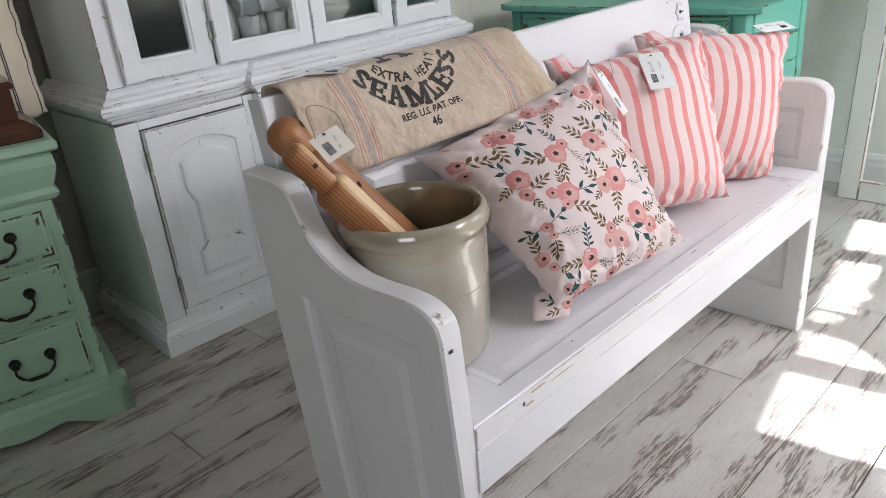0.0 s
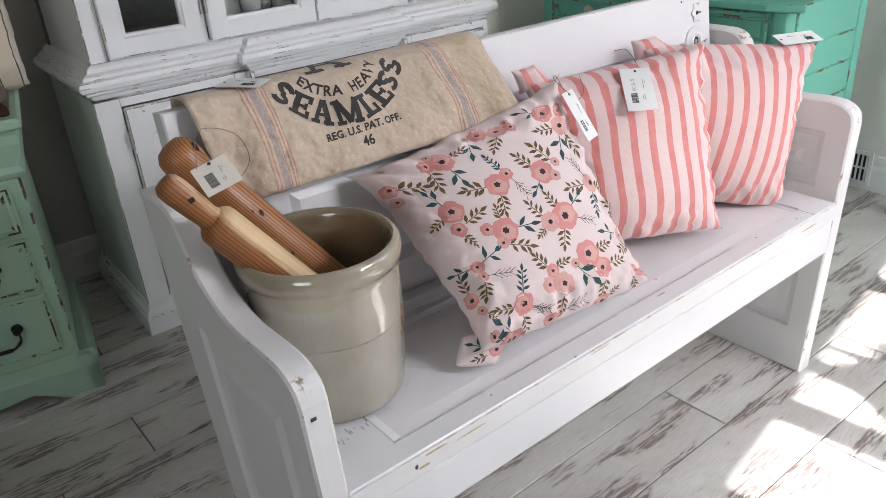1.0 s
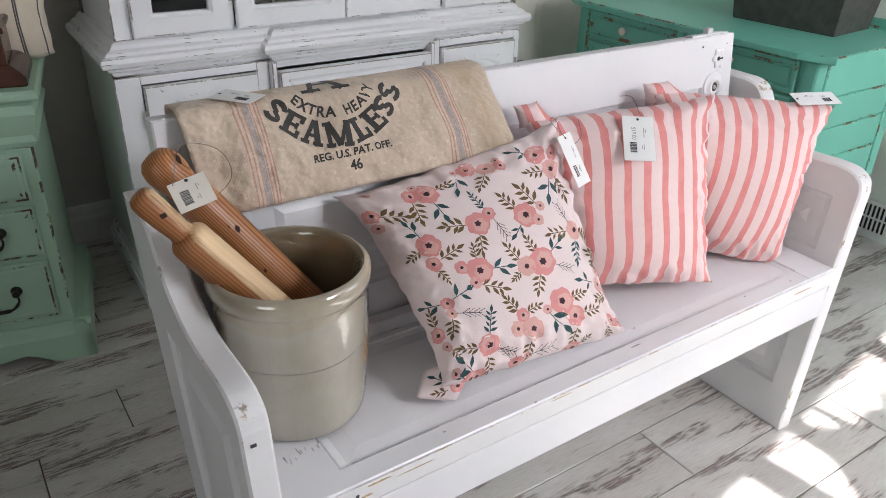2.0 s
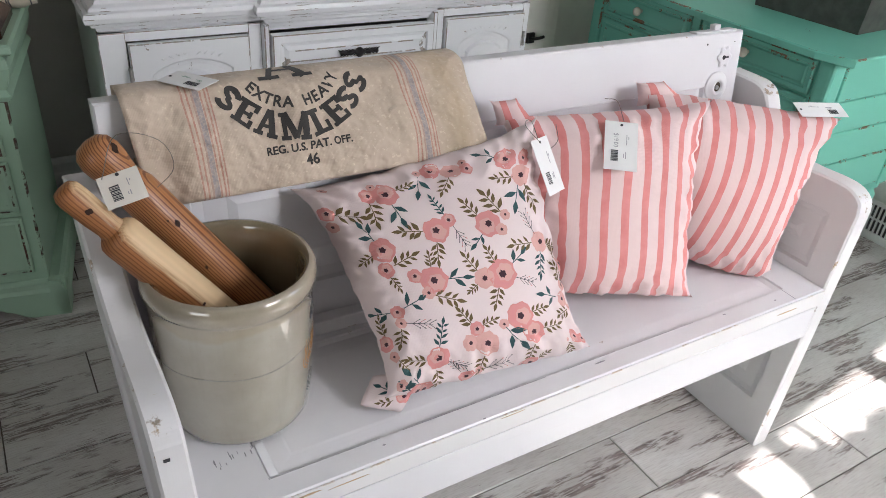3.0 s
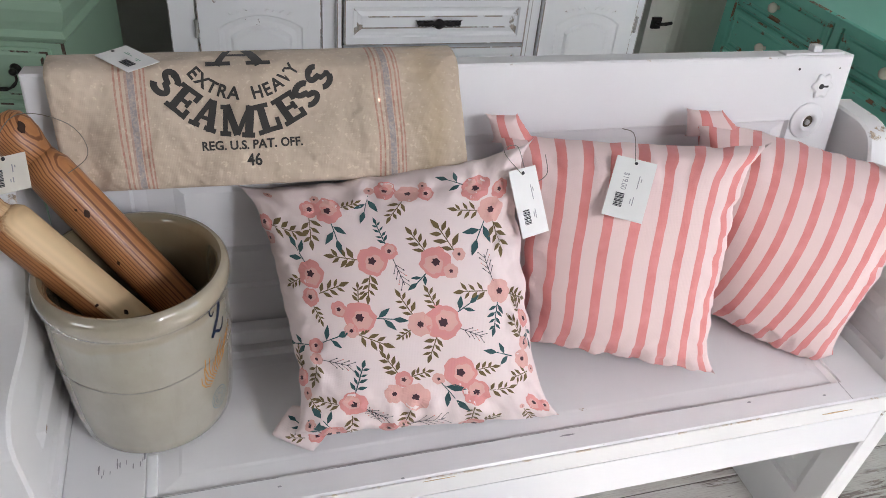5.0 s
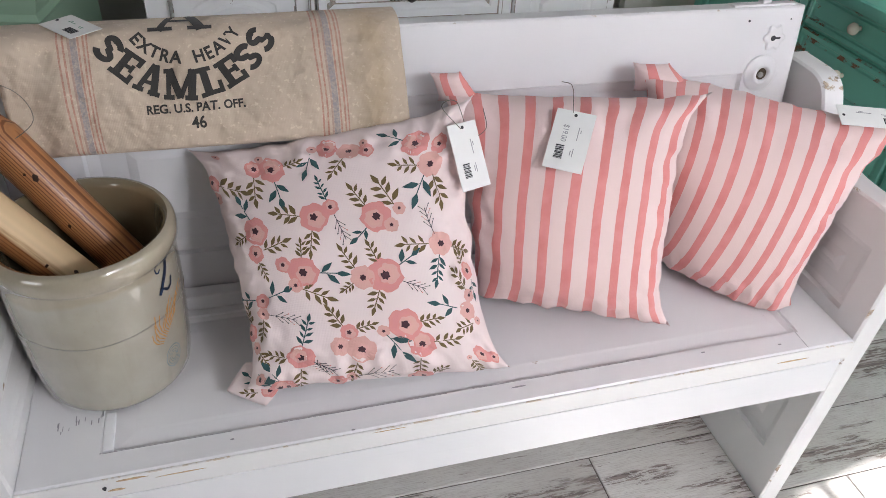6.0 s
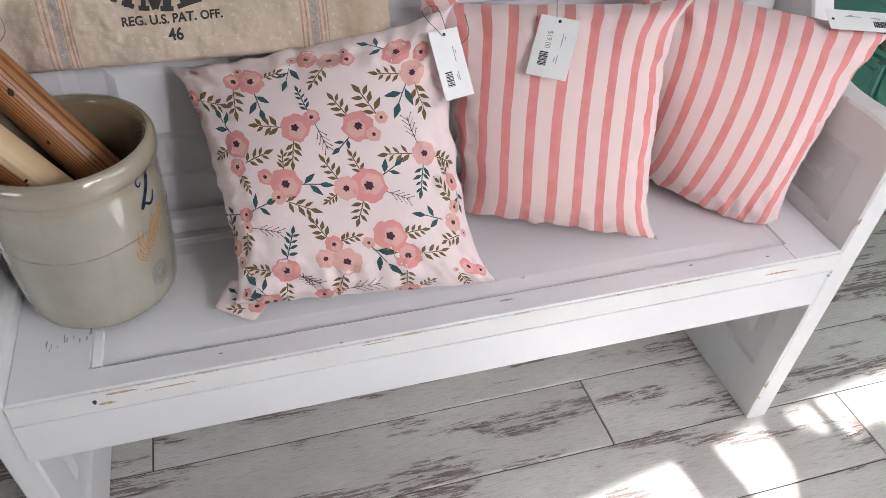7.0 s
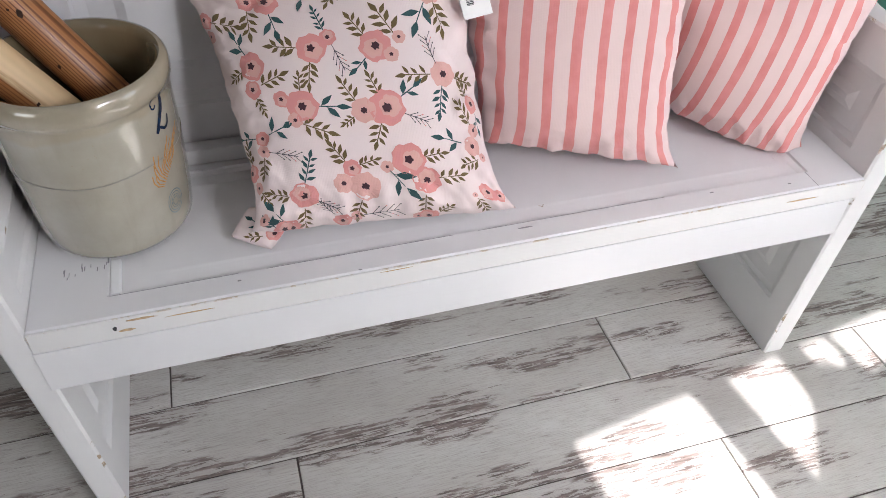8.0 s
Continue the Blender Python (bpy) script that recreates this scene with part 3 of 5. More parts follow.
part("apron", box(0.018, 1.322, -0.004, 0.020, 0.336, 0.415, 0.002), BENCH_X, bench, "plain front board")
turned(part("cleat", box(0.020, 1.326, -0.027, 0.0, S + 0.001, S + 0.030, 0.003), BENCH_X, bench), pose(0, 0.345, 0, 0, 0, -1.1))



def ragged(x, z, wide, high, y, material, label, seed):
    """A thin flake with an uneven outline on a face that looks to -y."""
    rng = random.Random(seed)
    rim = [(x + wide / 2 * math.cos(a) * (0.7 + 0.5 * rng.random()), z + high / 2 * math.sin(a) * (0.7 + 0.5 * rng.random())) for a in [2 * math.pi * k / 14 for k in range(14)]]
    part("chip", loft([[(p, y + d, q) for p, q in rim] for d in (0.0012, 0.0)]), material, bench, label)


ragged(0.129, 0.436, 0.006, 0.009, -0.0042, INK, "dark chipped hole in the seat edge", 1)
ragged(0.143, 0.430, 0.020, 0.005, -0.0041, BARE, "bare wood where the paint has chipped", 2)
ragged(0.166, 0.447, 0.040, 0.004, -0.0040, BARE, "bare wood where the paint has chipped", 3)
ragged(0.230, 0.441, 0.070, 0.002, -0.0040, BARE, "bare wood where the paint has chipped", 4)
ragged(0.520, 0.449, 0.050, 0.0016, -0.0040, BARE, "bare wood where the paint has chipped", 5)
ragged(1.215, 0.436, 0.060, 0.003, -0.0040, BARE, "bare wood where the paint has chipped", 6)
part("chip", box(-0.016, -0.008, -0.0012, 0.001, 0.598, 0.603, 0.0004), INK, bench, "dark knot in the arm's front edge")
for bx, by, bw in ((0.733, 0.029, 0.026), (0.30, 0.026, 0.006), (1.06, 0.032, 0.008), (0.469, 0.004, 0.006), (1.20, 0.020, 0.007)):
    part("chip", shaped(lathe([(0.0028, 0), (0.0024, 0.0005), (0.0001, 0.0006)], 9), Matrix.Translation((bx, by, S)) @ Matrix.Diagonal((bw / 0.0056, 0.55, 1, 1))), GREY_INK, bench, "small grey chip in the seat's paint")

# open joints where the stiles of the laid door meet its rails, and scuffs beside the crock
for x0, x1, y0, y1 in ((1.2440, 1.2452, 0.003, 0.022), (1.2446, 1.2456, 0.025, 0.041), (0.1235, 0.1245, 0.040, 0.043), (0.126, 0.30, 0.0406, 0.0412), (0.34, 0.62, 0.0405, 0.0412), (0.66, 0.98, 0.0406, 0.0411)):
    part("crack", box(x0, x1, y0, y1, S - 0.0004, S + 0.0003, 0), GREY_INK, bench, "fine dark crack between two boards")
scuff = random.Random(11)
for k in range(16):
    x0, y0 = 0.058 + 0.065 * scuff.random(), 0.088 + 0.022 * scuff.random()
    part("scuff", box(x0, x0 + 0.0008 + 0.0007 * scuff.random(), y0, y0 + 0.004 + 0.011 * scuff.random(), S - 0.0004, S + 0.0003, 0), GREY_INK, bench)

# the back: a door on its side, leaning a little
LEAN = math.degrees(math.atan2(0.062, 0.465))
BACK = pose(0, 0.346, 0.440, -LEAN, 0, -1.1)
BL_ = 0.464
bx0, bx1 = 0.018, 1.343


def upright(rects):
    return loft([[(a, y, c), (b, y, c), (b, y, d), (a, y, d)] for a, b, c, d, y in rects], True, True)


back = part("back", upright([(bx0, bx1, 0, BL_, 0.040), (bx0, bx1, 0, BL_, 0.003), (bx0 + 0.003, bx1 - 0.003, 0.003, BL_ - 0.003, 0.0), (0.130, 1.243, 0.105, 0.350, 0.0), (0.134, 1.239, 0.109, 0.346, 0.008), (0.152, 1.221, 0.127, 0.328, 0.013), (0.190, 1.183, 0.165, 0.290, 0.012), (0.205, 1.168, 0.180, 0.275, 0.006)]), BENCH_X, bench, "old door laid on its side, with a sunk panel")
turned(back, BACK)
rose = part("knob_rosette", shaped(lathe([(0.001, 0), (0.033, 0), (0.033, 0.002), (0.030, 0.004), (0.021, 0.0045), (0.019, 0.009), (0.013, 0.010), (0.011, 0.006)], 32, cap=False), pose(1.278, 0, 0.348, 90)), BENCH, back, "round white painted door knob plate", True)
part("spindle_hole", shaped(lathe([(0.0105, 0.0), (0.0105, 0.005), (0.001, 0.0052)], 20), pose(1.278, 0, 0.348, 90)), BRASS, rose)
part("spindle", shaped(lathe([(0.005, 0.004), (0.005, 0.0085), (0.001, 0.009)], 14), pose(1.276, 0, 0.347, 90)), STEEL, rose)
bm = bmesh.new()
rim = []
for k in range(32):
    a = 2 * math.pi * k / 32
    r = 0.021 + 0.0035 * math.cos(6 * a)
    rim.append((1.291 + r * math.cos(a) * 0.9, 0.411 + r * math.sin(a)))
loft([[(x, 0.0, z) for x, z in rim], [(x, -0.003, z) for x, z in rim], [(1.291 + (x - 1.291) * 0.82, -0.0045, 0.411 + (z - 0.411) * 0.82) for x, z in rim]], bm=bm)
plate = part("keyhole_plate", bm, BENCH, back, "scalloped white painted keyhole plate")
bm = shaped(lathe([(0.0048, 0.0), (0.0048, 0.0052), (0.0001, 0.0053)], 16), pose(1.287, 0, 0.411, 90))
box(1.287, 1.301, -0.0053, 0, 0.4093, 0.4127, 0, bm=bm)
part("keyhole", bm, INK, plate)
part("strike_plate", box(1.205, 1.325, 0.006, 0.028, BL_, BL_ + 0.004, 0.001), BENCH, back, "white painted latch plate let into the top edge")
part("nail_hole", shaped(lathe([(0.0022, 0), (0.0022, 0.0006), (0.0001, 0.0007)], 10), pose(1.235, 0, BL_ - 0.022, 90)), INK, back)
part("nail_hole", shaped(lathe([(0.0014, 0), (0.0014, 0.0006), (0.0001, 0.0007)], 10), pose(1.318, 0, BL_ - 0.022, 90)), INK, back)
part("latch_bolt", box(1.262, 1.280, 0.010, 0.026, BL_ + 0.003, BL_ + 0.016, 0.003), BENCH, back)


# ---------------------------------------------------------------- crock and rolling pins
CX, CY = 0.1404, 0.2175
crock = thing("crock", "grey-glazed two-gallon stoneware crock standing on the bench seat", "crock", pose(CX, CY, S + 0.001))
part("body", lathe([(0.001, 0.0), (0.097, 0.0), (0.1035, 0.003), (0.1075, 0.010), (0.1100, 0.024), (0.1130, 0.06), (0.1160, 0.12), (0.1175, 0.17), (0.1175, 0.215), (0.1172, 0.226), (0.1195, 0.231), (0.1228, 0.236), (0.1238, 0.246), (0.1225, 0.257), (0.118, 0.2635), (0.1130, 0.2640)], 72, cap=False), CROCK, crock, smooth=True)
part("lining", lathe([(0.1130, 0.2640), (0.1080, 0.2610), (0.1050, 0.252), (0.1040, 0.22), (0.1035, 0.05), (0.099, 0.026), (0.085, 0.018), (0.0005, 0.016)], 72, cap=False), CROCK_IN, crock, "brown-tinged inside glaze", True)
ring = [(0.1166 * math.cos(a), 0.1166 * math.sin(a), 0.142 + 0.003 * math.sin(a + 0.8) + 0.0012 * math.sin(5 * a)) for a in [2 * math.pi * k / 64 for k in range(65)]]
part("seam_line", tube(ring, 0.0009, 5), SEAM, crock)


def on_crock(angle, h):
    """Maps flat (x, y) to the crock's side, x to the right as seen from outside."""
    wall = [(0.0, 0.1040), (0.010, 0.1075), (0.024, 0.1100), (0.06, 0.1130), (0.12, 0.1160), (0.17, 0.1175), (0.215, 0.1175), (0.226, 0.1172), (0.24, 0.1230)]

    def radius(z):
        for (z0, r0), (z1, r1) in zip(wall, wall[1:]):
            if z <= z1:
                return r0 + (r1 - r0) * (z - z0) / (z1 - z0)
        return wall[-1][1]

    def f(x, y):
        a = angle + x / 0.1175
        d = radius(h + y) + 0.0007
        return Vector((d * math.cos(a), d * math.sin(a), h + y))
    return f


# the numeral is a scrolled brush stroke, thick in the middle and fine at its ends
f = on_crock(radians(-33), 0.207)
swash = arc_points([(-0.004, 0.014, 0), (-0.008, 0.010, 0), (-0.012, 0.014, 0), (-0.011, 0.024, 0), (-0.001, 0.030, 0), (0.009, 0.023, 0), (0.007, 0.008, 0), (-0.003, -0.010, 0), (-0.012, -0.025, 0), (-0.005, -0.020, 0), (0.004, -0.026, 0), (0.012, -0.022, 0), (0.016, -0.011, 0)], 6)
bm = bmesh.new()
edge = []
for k, p in enumerate(swash):
    q = (swash[min(k + 1, len(swash) - 1)] - swash[max(k - 1, 0)]).normalized()
    t = k / (len(swash) - 1)
    w = 0.0012 + 0.0022 * max(0.0, math.sin(math.pi * min(1.0, max(0.0, (t - 0.30) / 0.45)))) + 0.0009 * max(0.0, math.sin(math.pi * max(0.0, (t - 0.66) / 0.34)))
    edge.append([bm.verts.new(f(p.x - q.y * w, p.y + q.x * w)), bm.verts.new(f(p.x + q.y * w, p.y - q.x * w))])
for a, b in zip(edge, edge[1:]):
    bm.faces.new((a[0], a[1], b[1], b[0]))
part("numeral", bm, BLUE_INK, crock, "dark blue scrolled numeral two")
bm = bmesh.new()
for k in range(15):
    length = 0.038 + 0.012 * math.sin(k * 1.3)
    bx, by = 0.016 - 0.0024 * k, 0.012 - 0.0026 * k
    d = Vector((math.cos(radians(52 + 5 * k)), math.sin(radians(52 + 5 * k))))
    nrm = Vector((-d.y, d.x))
    w = 0.0010
    f = on_crock(radians(-36), 0.123)
    line = [Vector((bx, by)) + d * length * t + nrm * 0.006 * math.sin(3.4 * t) for t in (0, 0.33, 0.66, 1.0)]
    left = [bm.verts.new(f(p.x - nrm.x * w, p.y - nrm.y * w)) for p in line]
    right = [bm.verts.new(f(p.x + nrm.x * w, p.y + nrm.y * w)) for p in line]
    for i in range(3):
        bm.faces.new((left[i], left[i + 1], right[i + 1], right[i]))
part("leaf_mark", bm, RUST_INK, crock, "rust brown stamped leaf mark")
bm = bmesh.new()
f = on_crock(radians(-37), 0.062)
for r0, r1 in ((0.30, 0.38), (0.48, 0.56), (0.72, 0.78), (0.92, 1.0)):
    for k in range(28):
        a, b = 2 * math.pi * k / 28, 2 * math.pi * (k + 1) / 28
        if r0 < 0.5 and k % 7 in (2, 5):
            continue
        bm.faces.new([bm.verts.new(f(0.016 * r * math.cos(q), 0.021 * r * math.sin(q))) for r, q in ((max(r0, 0.02), a), (r1, a), (r1, b), (max(r0, 0.02), b))])
part("oval_mark", bm, SLATE_INK, crock, "faded slate blue oval stamp")
f = on_crock(radians(22), 0.150)
part("sticker", mapped(shaped(box(-0.014, 0.014, -0.028, 0.028, 0, 0.0004, 0), Matrix.Identity(4)), f), CARD, crock, "small white paper label")


def knot(parent, z, angle, r, size):
    """A dark branch knot on a round bar."""
    b = bmesh.new()
    pts = []
    for k in range(12):
        a = 2 * math.pi * k / 12
        s = size * (0.9 + 0.14 * math.sin(k * math.pi / 3 + 1))
        q = angle + s * math.cos(a) / r
        pts.append(b.verts.new(((r + 0.0007) * math.cos(q), (r + 0.0007) * math.sin(q), z + (1.3 + 0.5 * math.sin(2 * a + z * 90)) * s * math.sin(a))))
    b.faces.new(pts)
    part("knot", b, KNOT, parent)


def rolling_pin(label, a, b, profile, split, material, spots):
    """A turned pin from a to b: its grip is the first part of the profile, the barrel the rest."""
    a, b = Vector(a), Vector(b)
    z = (b - a).normalized()
    x = (Vector((0.75, -0.25, 0.6)) - z * z.dot(Vector((0.75, -0.25, 0.6)))).normalized()
    m = Matrix((x, z.cross(x), z)).transposed().to_4x4()
    m.translation = a
    pin = thing("rolling_pin", label, "rolling pin", m, "rolling pins in the crock")
    part("grip", lathe(profile[:split + 1], 32), material, pin, smooth=True)
    barrel = part("barrel", lathe(profile[split:], 32), material, pin, smooth=True)
    toward = m.inverted().to_3x3() @ Vector((-0.05, -0.72, 0.6))
    face = math.atan2(toward.y, toward.x)
    for z, turn, r, size in spots:
        knot(barrel, z, face + turn, r, size)
    return pin


rolling_pin("reddish pine rolling pin with a round grip, standing in the crock", (0.013, 0.338, 0.849), (0.196, 0.256, 0.590),
            [(0.004, -0.030), (0.018, -0.027), (0.027, -0.018), (0.0305, -0.004), (0.0300, 0.010), (0.0265, 0.026), (0.0245, 0.038), (0.0275, 0.050), (0.0305, 0.060), (0.031, 0.080), (0.031, 0.33), (0.029, 0.338)],
            6, PIN_DARK, [(0.128, 0.0, 0.031, 0.0042), (0.116, 0.22, 0.031, 0.0018), (-0.002, -0.55, 0.0307, 0.006), (0.205, 0.55, 0.031, 0.0025)])
rolling_pin("pale pine rolling pin with a brown side, standing in the crock", (-0.044, 0.246, 0.852), (0.152, 0.203, 0.586),
            [(0.004, -0.008), (0.014, -0.007), (0.0185, 0.000), (0.0195, 0.012), (0.0185, 0.045), (0.0170, 0.066), (0.0185, 0.073), (0.0245, 0.078), (0.0290, 0.084), (0.0300, 0.092), (0.0300, 0.34), (0.028, 0.347)],
            6, PIN_LIGHT, [(0.030, 0.2, 0.0193, 0.0045), (0.228, 0.15, 0.030, 0.0025), (0.262, -0.4, 0.030, 0.003)])

# ---------------------------------------------------------------- sack over the back
BAG_X0, BAG_X1 = 0.052, 0.618


def bag_profile(s):
    yb, zb = 0.334 - 0.062 * s, 0.771 + 0.026 * s
    t = Vector((0, 0.392, 0.9070))
    b = Vector((0, yb, zb))
    pts = [(0, 0.470, 0.72), (0, 0.462, 0.80), (0, 0.460, 0.880), (0, 0.453, 0.902), (0, 0.432, 0.9105), tuple(t), tuple(t.lerp(b, 0.3) + Vector((0, -0.004, 0.006))), tuple(t.lerp(b, 0.65) + Vector((0, -0.006, 0.006))), tuple(b), (0, yb + 0.004, zb - 0.012), (0, yb + 0.018, zb - 0.015), (0, max(yb + 0.03, 0.368), zb + 0.004), (0, 0.381, zb + 0.05)]
    return arc_points(pts, 6)


def bag(s, d):
    """A place on the sack: s along the bench, d metres down the front from the top fold."""
    line = bag_profile(s)
    i, k = 30, 0.0
    if d >= 0:
        while i < len(line) - 2:
            step = (line[i + 1] - line[i]).length
            if k + step >= d:
                break
            k += step
            i += 1
        p = line[i].lerp(line[i + 1], (d - k) / max((line[i + 1] - line[i]).length, 1e-6))
    else:
        while i > 1:
            step = (line[i - 1] - line[i]).length
            if k + step >= -d:
                break
            k += step
            i -= 1
        p = line[i].lerp(line[i - 1], (-d - k) / max((line[i - 1] - line[i]).length, 1e-6))
    return bag_fold(s, p)


def bag_fold(s, p):
    x = BAG_X0 + (BAG_X1 - BAG_X0) * s
    ease = 0.009 if p.z < 0.90 else 0.002
    w = noise.noise(Vector((x * 9, p.y * 14, p.z * 14))) * ease + noise.noise(Vector((x * 28, p.z * 22, 3.1))) * ease * 0.6
    w += 0.004 * math.exp(-((s - 0.93) / 0.05) ** 2) * (1 if p.z < 0.9 else 0.3)
    return Vector((x + (0.012 * (0.92 - p.z) / 0.15 if s < 0.5 else -0.012 * (0.92 - p.z) / 0.15) * (1 - min(1, 4 * min(s, 1 - s))), p.y - w, p.z + w * 0.6))


bm = bmesh.new()
uvl = bm.loops.layers.uv.new("UVMap")
NS, line = 72, bag_profile(0)
grid = [[bm.verts.new(bag_fold(i / NS, p)) for p in bag_profile(i / NS)] for i in range(NS + 1)]
for i in range(NS):
    for j in range(len(line) - 1):
        f = bm.faces.new((grid[i][j], grid[i + 1][j], grid[i + 1][j + 1], grid[i][j + 1]))
        for loop, (a, b) in zip(f.loops, ((i, j), (i + 1, j), (i + 1, j + 1), (i, j + 1))):
            loop[uvl].uv = (a / NS, b / (len(line) - 1))
sack = tagged(part("grain_sack", bm, SACK, None, smooth=True), "folded tan grain sack with black printed letters, over the bench back", "grain sack")
mod = sack.modifiers.new("thick", "SOLIDIFY")
mod.thickness, mod.offset = 0.0025, 1.0
MARK = cloth("sack_print", (0.05, 0.046, 0.042), vary=0.3).mat


def on_bag(cx, cd, spin=0.0):
    c, s_ = math.cos(spin), math.sin(spin)

    def f(x, y, lift=0.0):
        px, pd = cx + x * c - y * s_, cd - (x * s_ + y * c)
        s = (px - BAG_X0) / (BAG_X1 - BAG_X0)
        p, q, r = bag(s, pd), bag(s + 0.004, pd), bag(s, pd + 0.002)
        n = (r - p).cross(q - p).normalized()
        if n.y > 0.2:
            n = -n
        return p + n * (0.0034 + lift)
    return f


TX, TD, R1, R2 = 0.306, -0.045, 0.121, 0.083


def ink_line(bm, pts, wide, f, lift):
    """A broad pen line of even width through pts, laid on the cloth by f."""
    pts = [Vector((x, y)) for x, y in pts]
    fine = [pts[0]]
    for p, q in zip(pts, pts[1:]):
        n = max(1, round((q - p).length / 0.006))
        fine += [p.lerp(q, (k + 1) / n) for k in range(n)]
    rows = []
    for i, p in enumerate(fine):
        d = (fine[min(i + 1, len(fine) - 1)] - fine[max(i - 1, 0)]).normalized()
        n = Vector((-d.y, d.x)) * wide / 2
        rows.append([bm.verts.new(f(*(p + n * k), lift)) for k in (-1, 0, 1)])
    for u, v in zip(rows, rows[1:]):
        for k in (0, 1):
            bm.faces.new((u[k], u[k + 1], v[k + 1], v[k]))


def slab_letter(bm, ch, w, h, f):
    """A heavy letter with slab serifs, w wide and h high about its middle."""
    t, s = h * 0.25, h * 0.155           # stem and serif
    lo, hi, l, r = -h / 2, h / 2, -w / 2, w / 2
    top, low = hi - s / 2, lo + s / 2
    if ch == "S":
        e = w / 2 - t / 2
        q = h / 4 - t * 0.10
        path = [(e * math.cos(radians(a)), q + (h / 4 - t * 0.36) * math.sin(radians(a))) for a in range(10, 271, 13)]
        path += [(e * math.cos(radians(a)), -q + (h / 4 - t * 0.36) * math.sin(radians(a))) for a in range(85, -171, -13)]
        lines = [(path, t * 0.80)]
    elif ch == "E":
        x = l + w * 0.30
        lines = [([(x, lo), (x, hi)], t), ([(l, top), (r, top)], s), ([(l, low), (r, low)], s), ([(x, 0), (r - w * 0.22, 0)], s * 0.9), ([(r - s / 2, hi), (r - s / 2, hi - h * 0.33)], s), ([(r - s / 2, lo), (r - s / 2, lo + h * 0.33)], s), ([(r - w * 0.24, -h * 0.14), (r - w * 0.24, h * 0.14)], s * 0.8)]
    elif ch == "L":
        x = l + w * 0.32
        lines = [([(x, lo), (x, hi)], t), ([(l, top), (l + w * 0.66, top)], s), ([(l, low), (r, low)], s), ([(r - s / 2, lo), (r - s / 2, lo + h * 0.42)], s)]
    elif ch == "A":
        lines = [([(l + w * 0.17, lo), (-w * 0.03, hi)], t * 0.62), ([(r - w * 0.20, lo), (w * 0.02, hi)], t), ([(l, low), (l + w * 0.38, low)], s), ([(r - w * 0.44, low), (r, low)], s), ([(-w * 0.2, -h * 0.14), (w * 0.2, -h * 0.14)], s * 0.8)]
    else:
        lines = [([(l + w * 0.15, lo), (l + w * 0.15, hi)], t * 0.62), ([(r - w * 0.18, lo), (r - w * 0.18, hi)], t), ([(l + w * 0.17, hi), (0, lo + h * 0.06)], t * 0.9), ([(r - w * 0.18, hi), (0, lo + h * 0.06)], t * 0.55), ([(l, low), (l + w * 0.32, low)], s), ([(r - w * 0.38, low), (r, low)], s), ([(l, top), (l + w * 0.26, top)], s), ([(r - w * 0.26, top), (r, top)], s)]
    for k, (pts, wide) in enumerate(lines):
        ink_line(bm, pts, wide, f, 0.00012 * k)


bm = bmesh.new()
WIDE = {"S": 0.032, "E": 0.0335, "A": 0.039, "M": 0.046, "L": 0.0335}
along = -sum(WIDE[c] for c in "SEAMLESS") / 2
for ch in "SEAMLESS":
    a = (along + WIDE[ch] / 2) / R1 * 0.985
    along += WIDE[ch]
    slab_letter(bm, ch, WIDE[ch] * 0.99, 0.0425, on_bag(TX + R1 * math.sin(a), TD + R1 * math.cos(a), a))
part("printed_word", bm, MARK, sack, "large black arched lettering")
bm = bmesh.new()
for k, ch in enumerate("EXTRA HEAVY"):
    a = radians(-52 + 104 * k / 10)
    if ch != " ":
        joined(bm, mapped(shaped(text_bm(ch, 0.0245, 0.0007, 0.92), pose(0, -0.0085, 0)), on_bag(TX + R2 * math.sin(a), TD + R2 * math.cos(a), a)))
part("printed_word", bm, MARK, sack, "small black arched lettering")
part("printed_word", mapped(text_bm("REG. U.S. PAT. OFF.", 0.0165, 0.0005, 0.98), on_bag(0.310, 0.113, radians(-1))), MARK, sack)
part("printed_word", mapped(text_bm("46", 0.0245, 0.0006, 0.85), on_bag(0.311, 0.137)), MARK, sack)
bm = bmesh.new()
for k, sgn in enumerate((-1, 1)):
    f = on_bag(0.300, -0.002)
    ink_line(bm, [(sgn * 0.029, 0.0), (sgn * 0.020, 0.022), (sgn * 0.006, 0.060)], 0.014 if sgn > 0 else 0.009, f, 0.0)
    ink_line(bm, [(sgn * 0.027 - 0.0165, 0.0035), (sgn * 0.027 + 0.0165, 0.0035)], 0.0075, f, 0.00012)
ink_line(bm, [(-0.018, 0.024), (0.018, 0.024)], 0.007, f, 0.00024)
part("printed_word", bm, MARK, sack, "foot of a large black letter that runs over the fold")


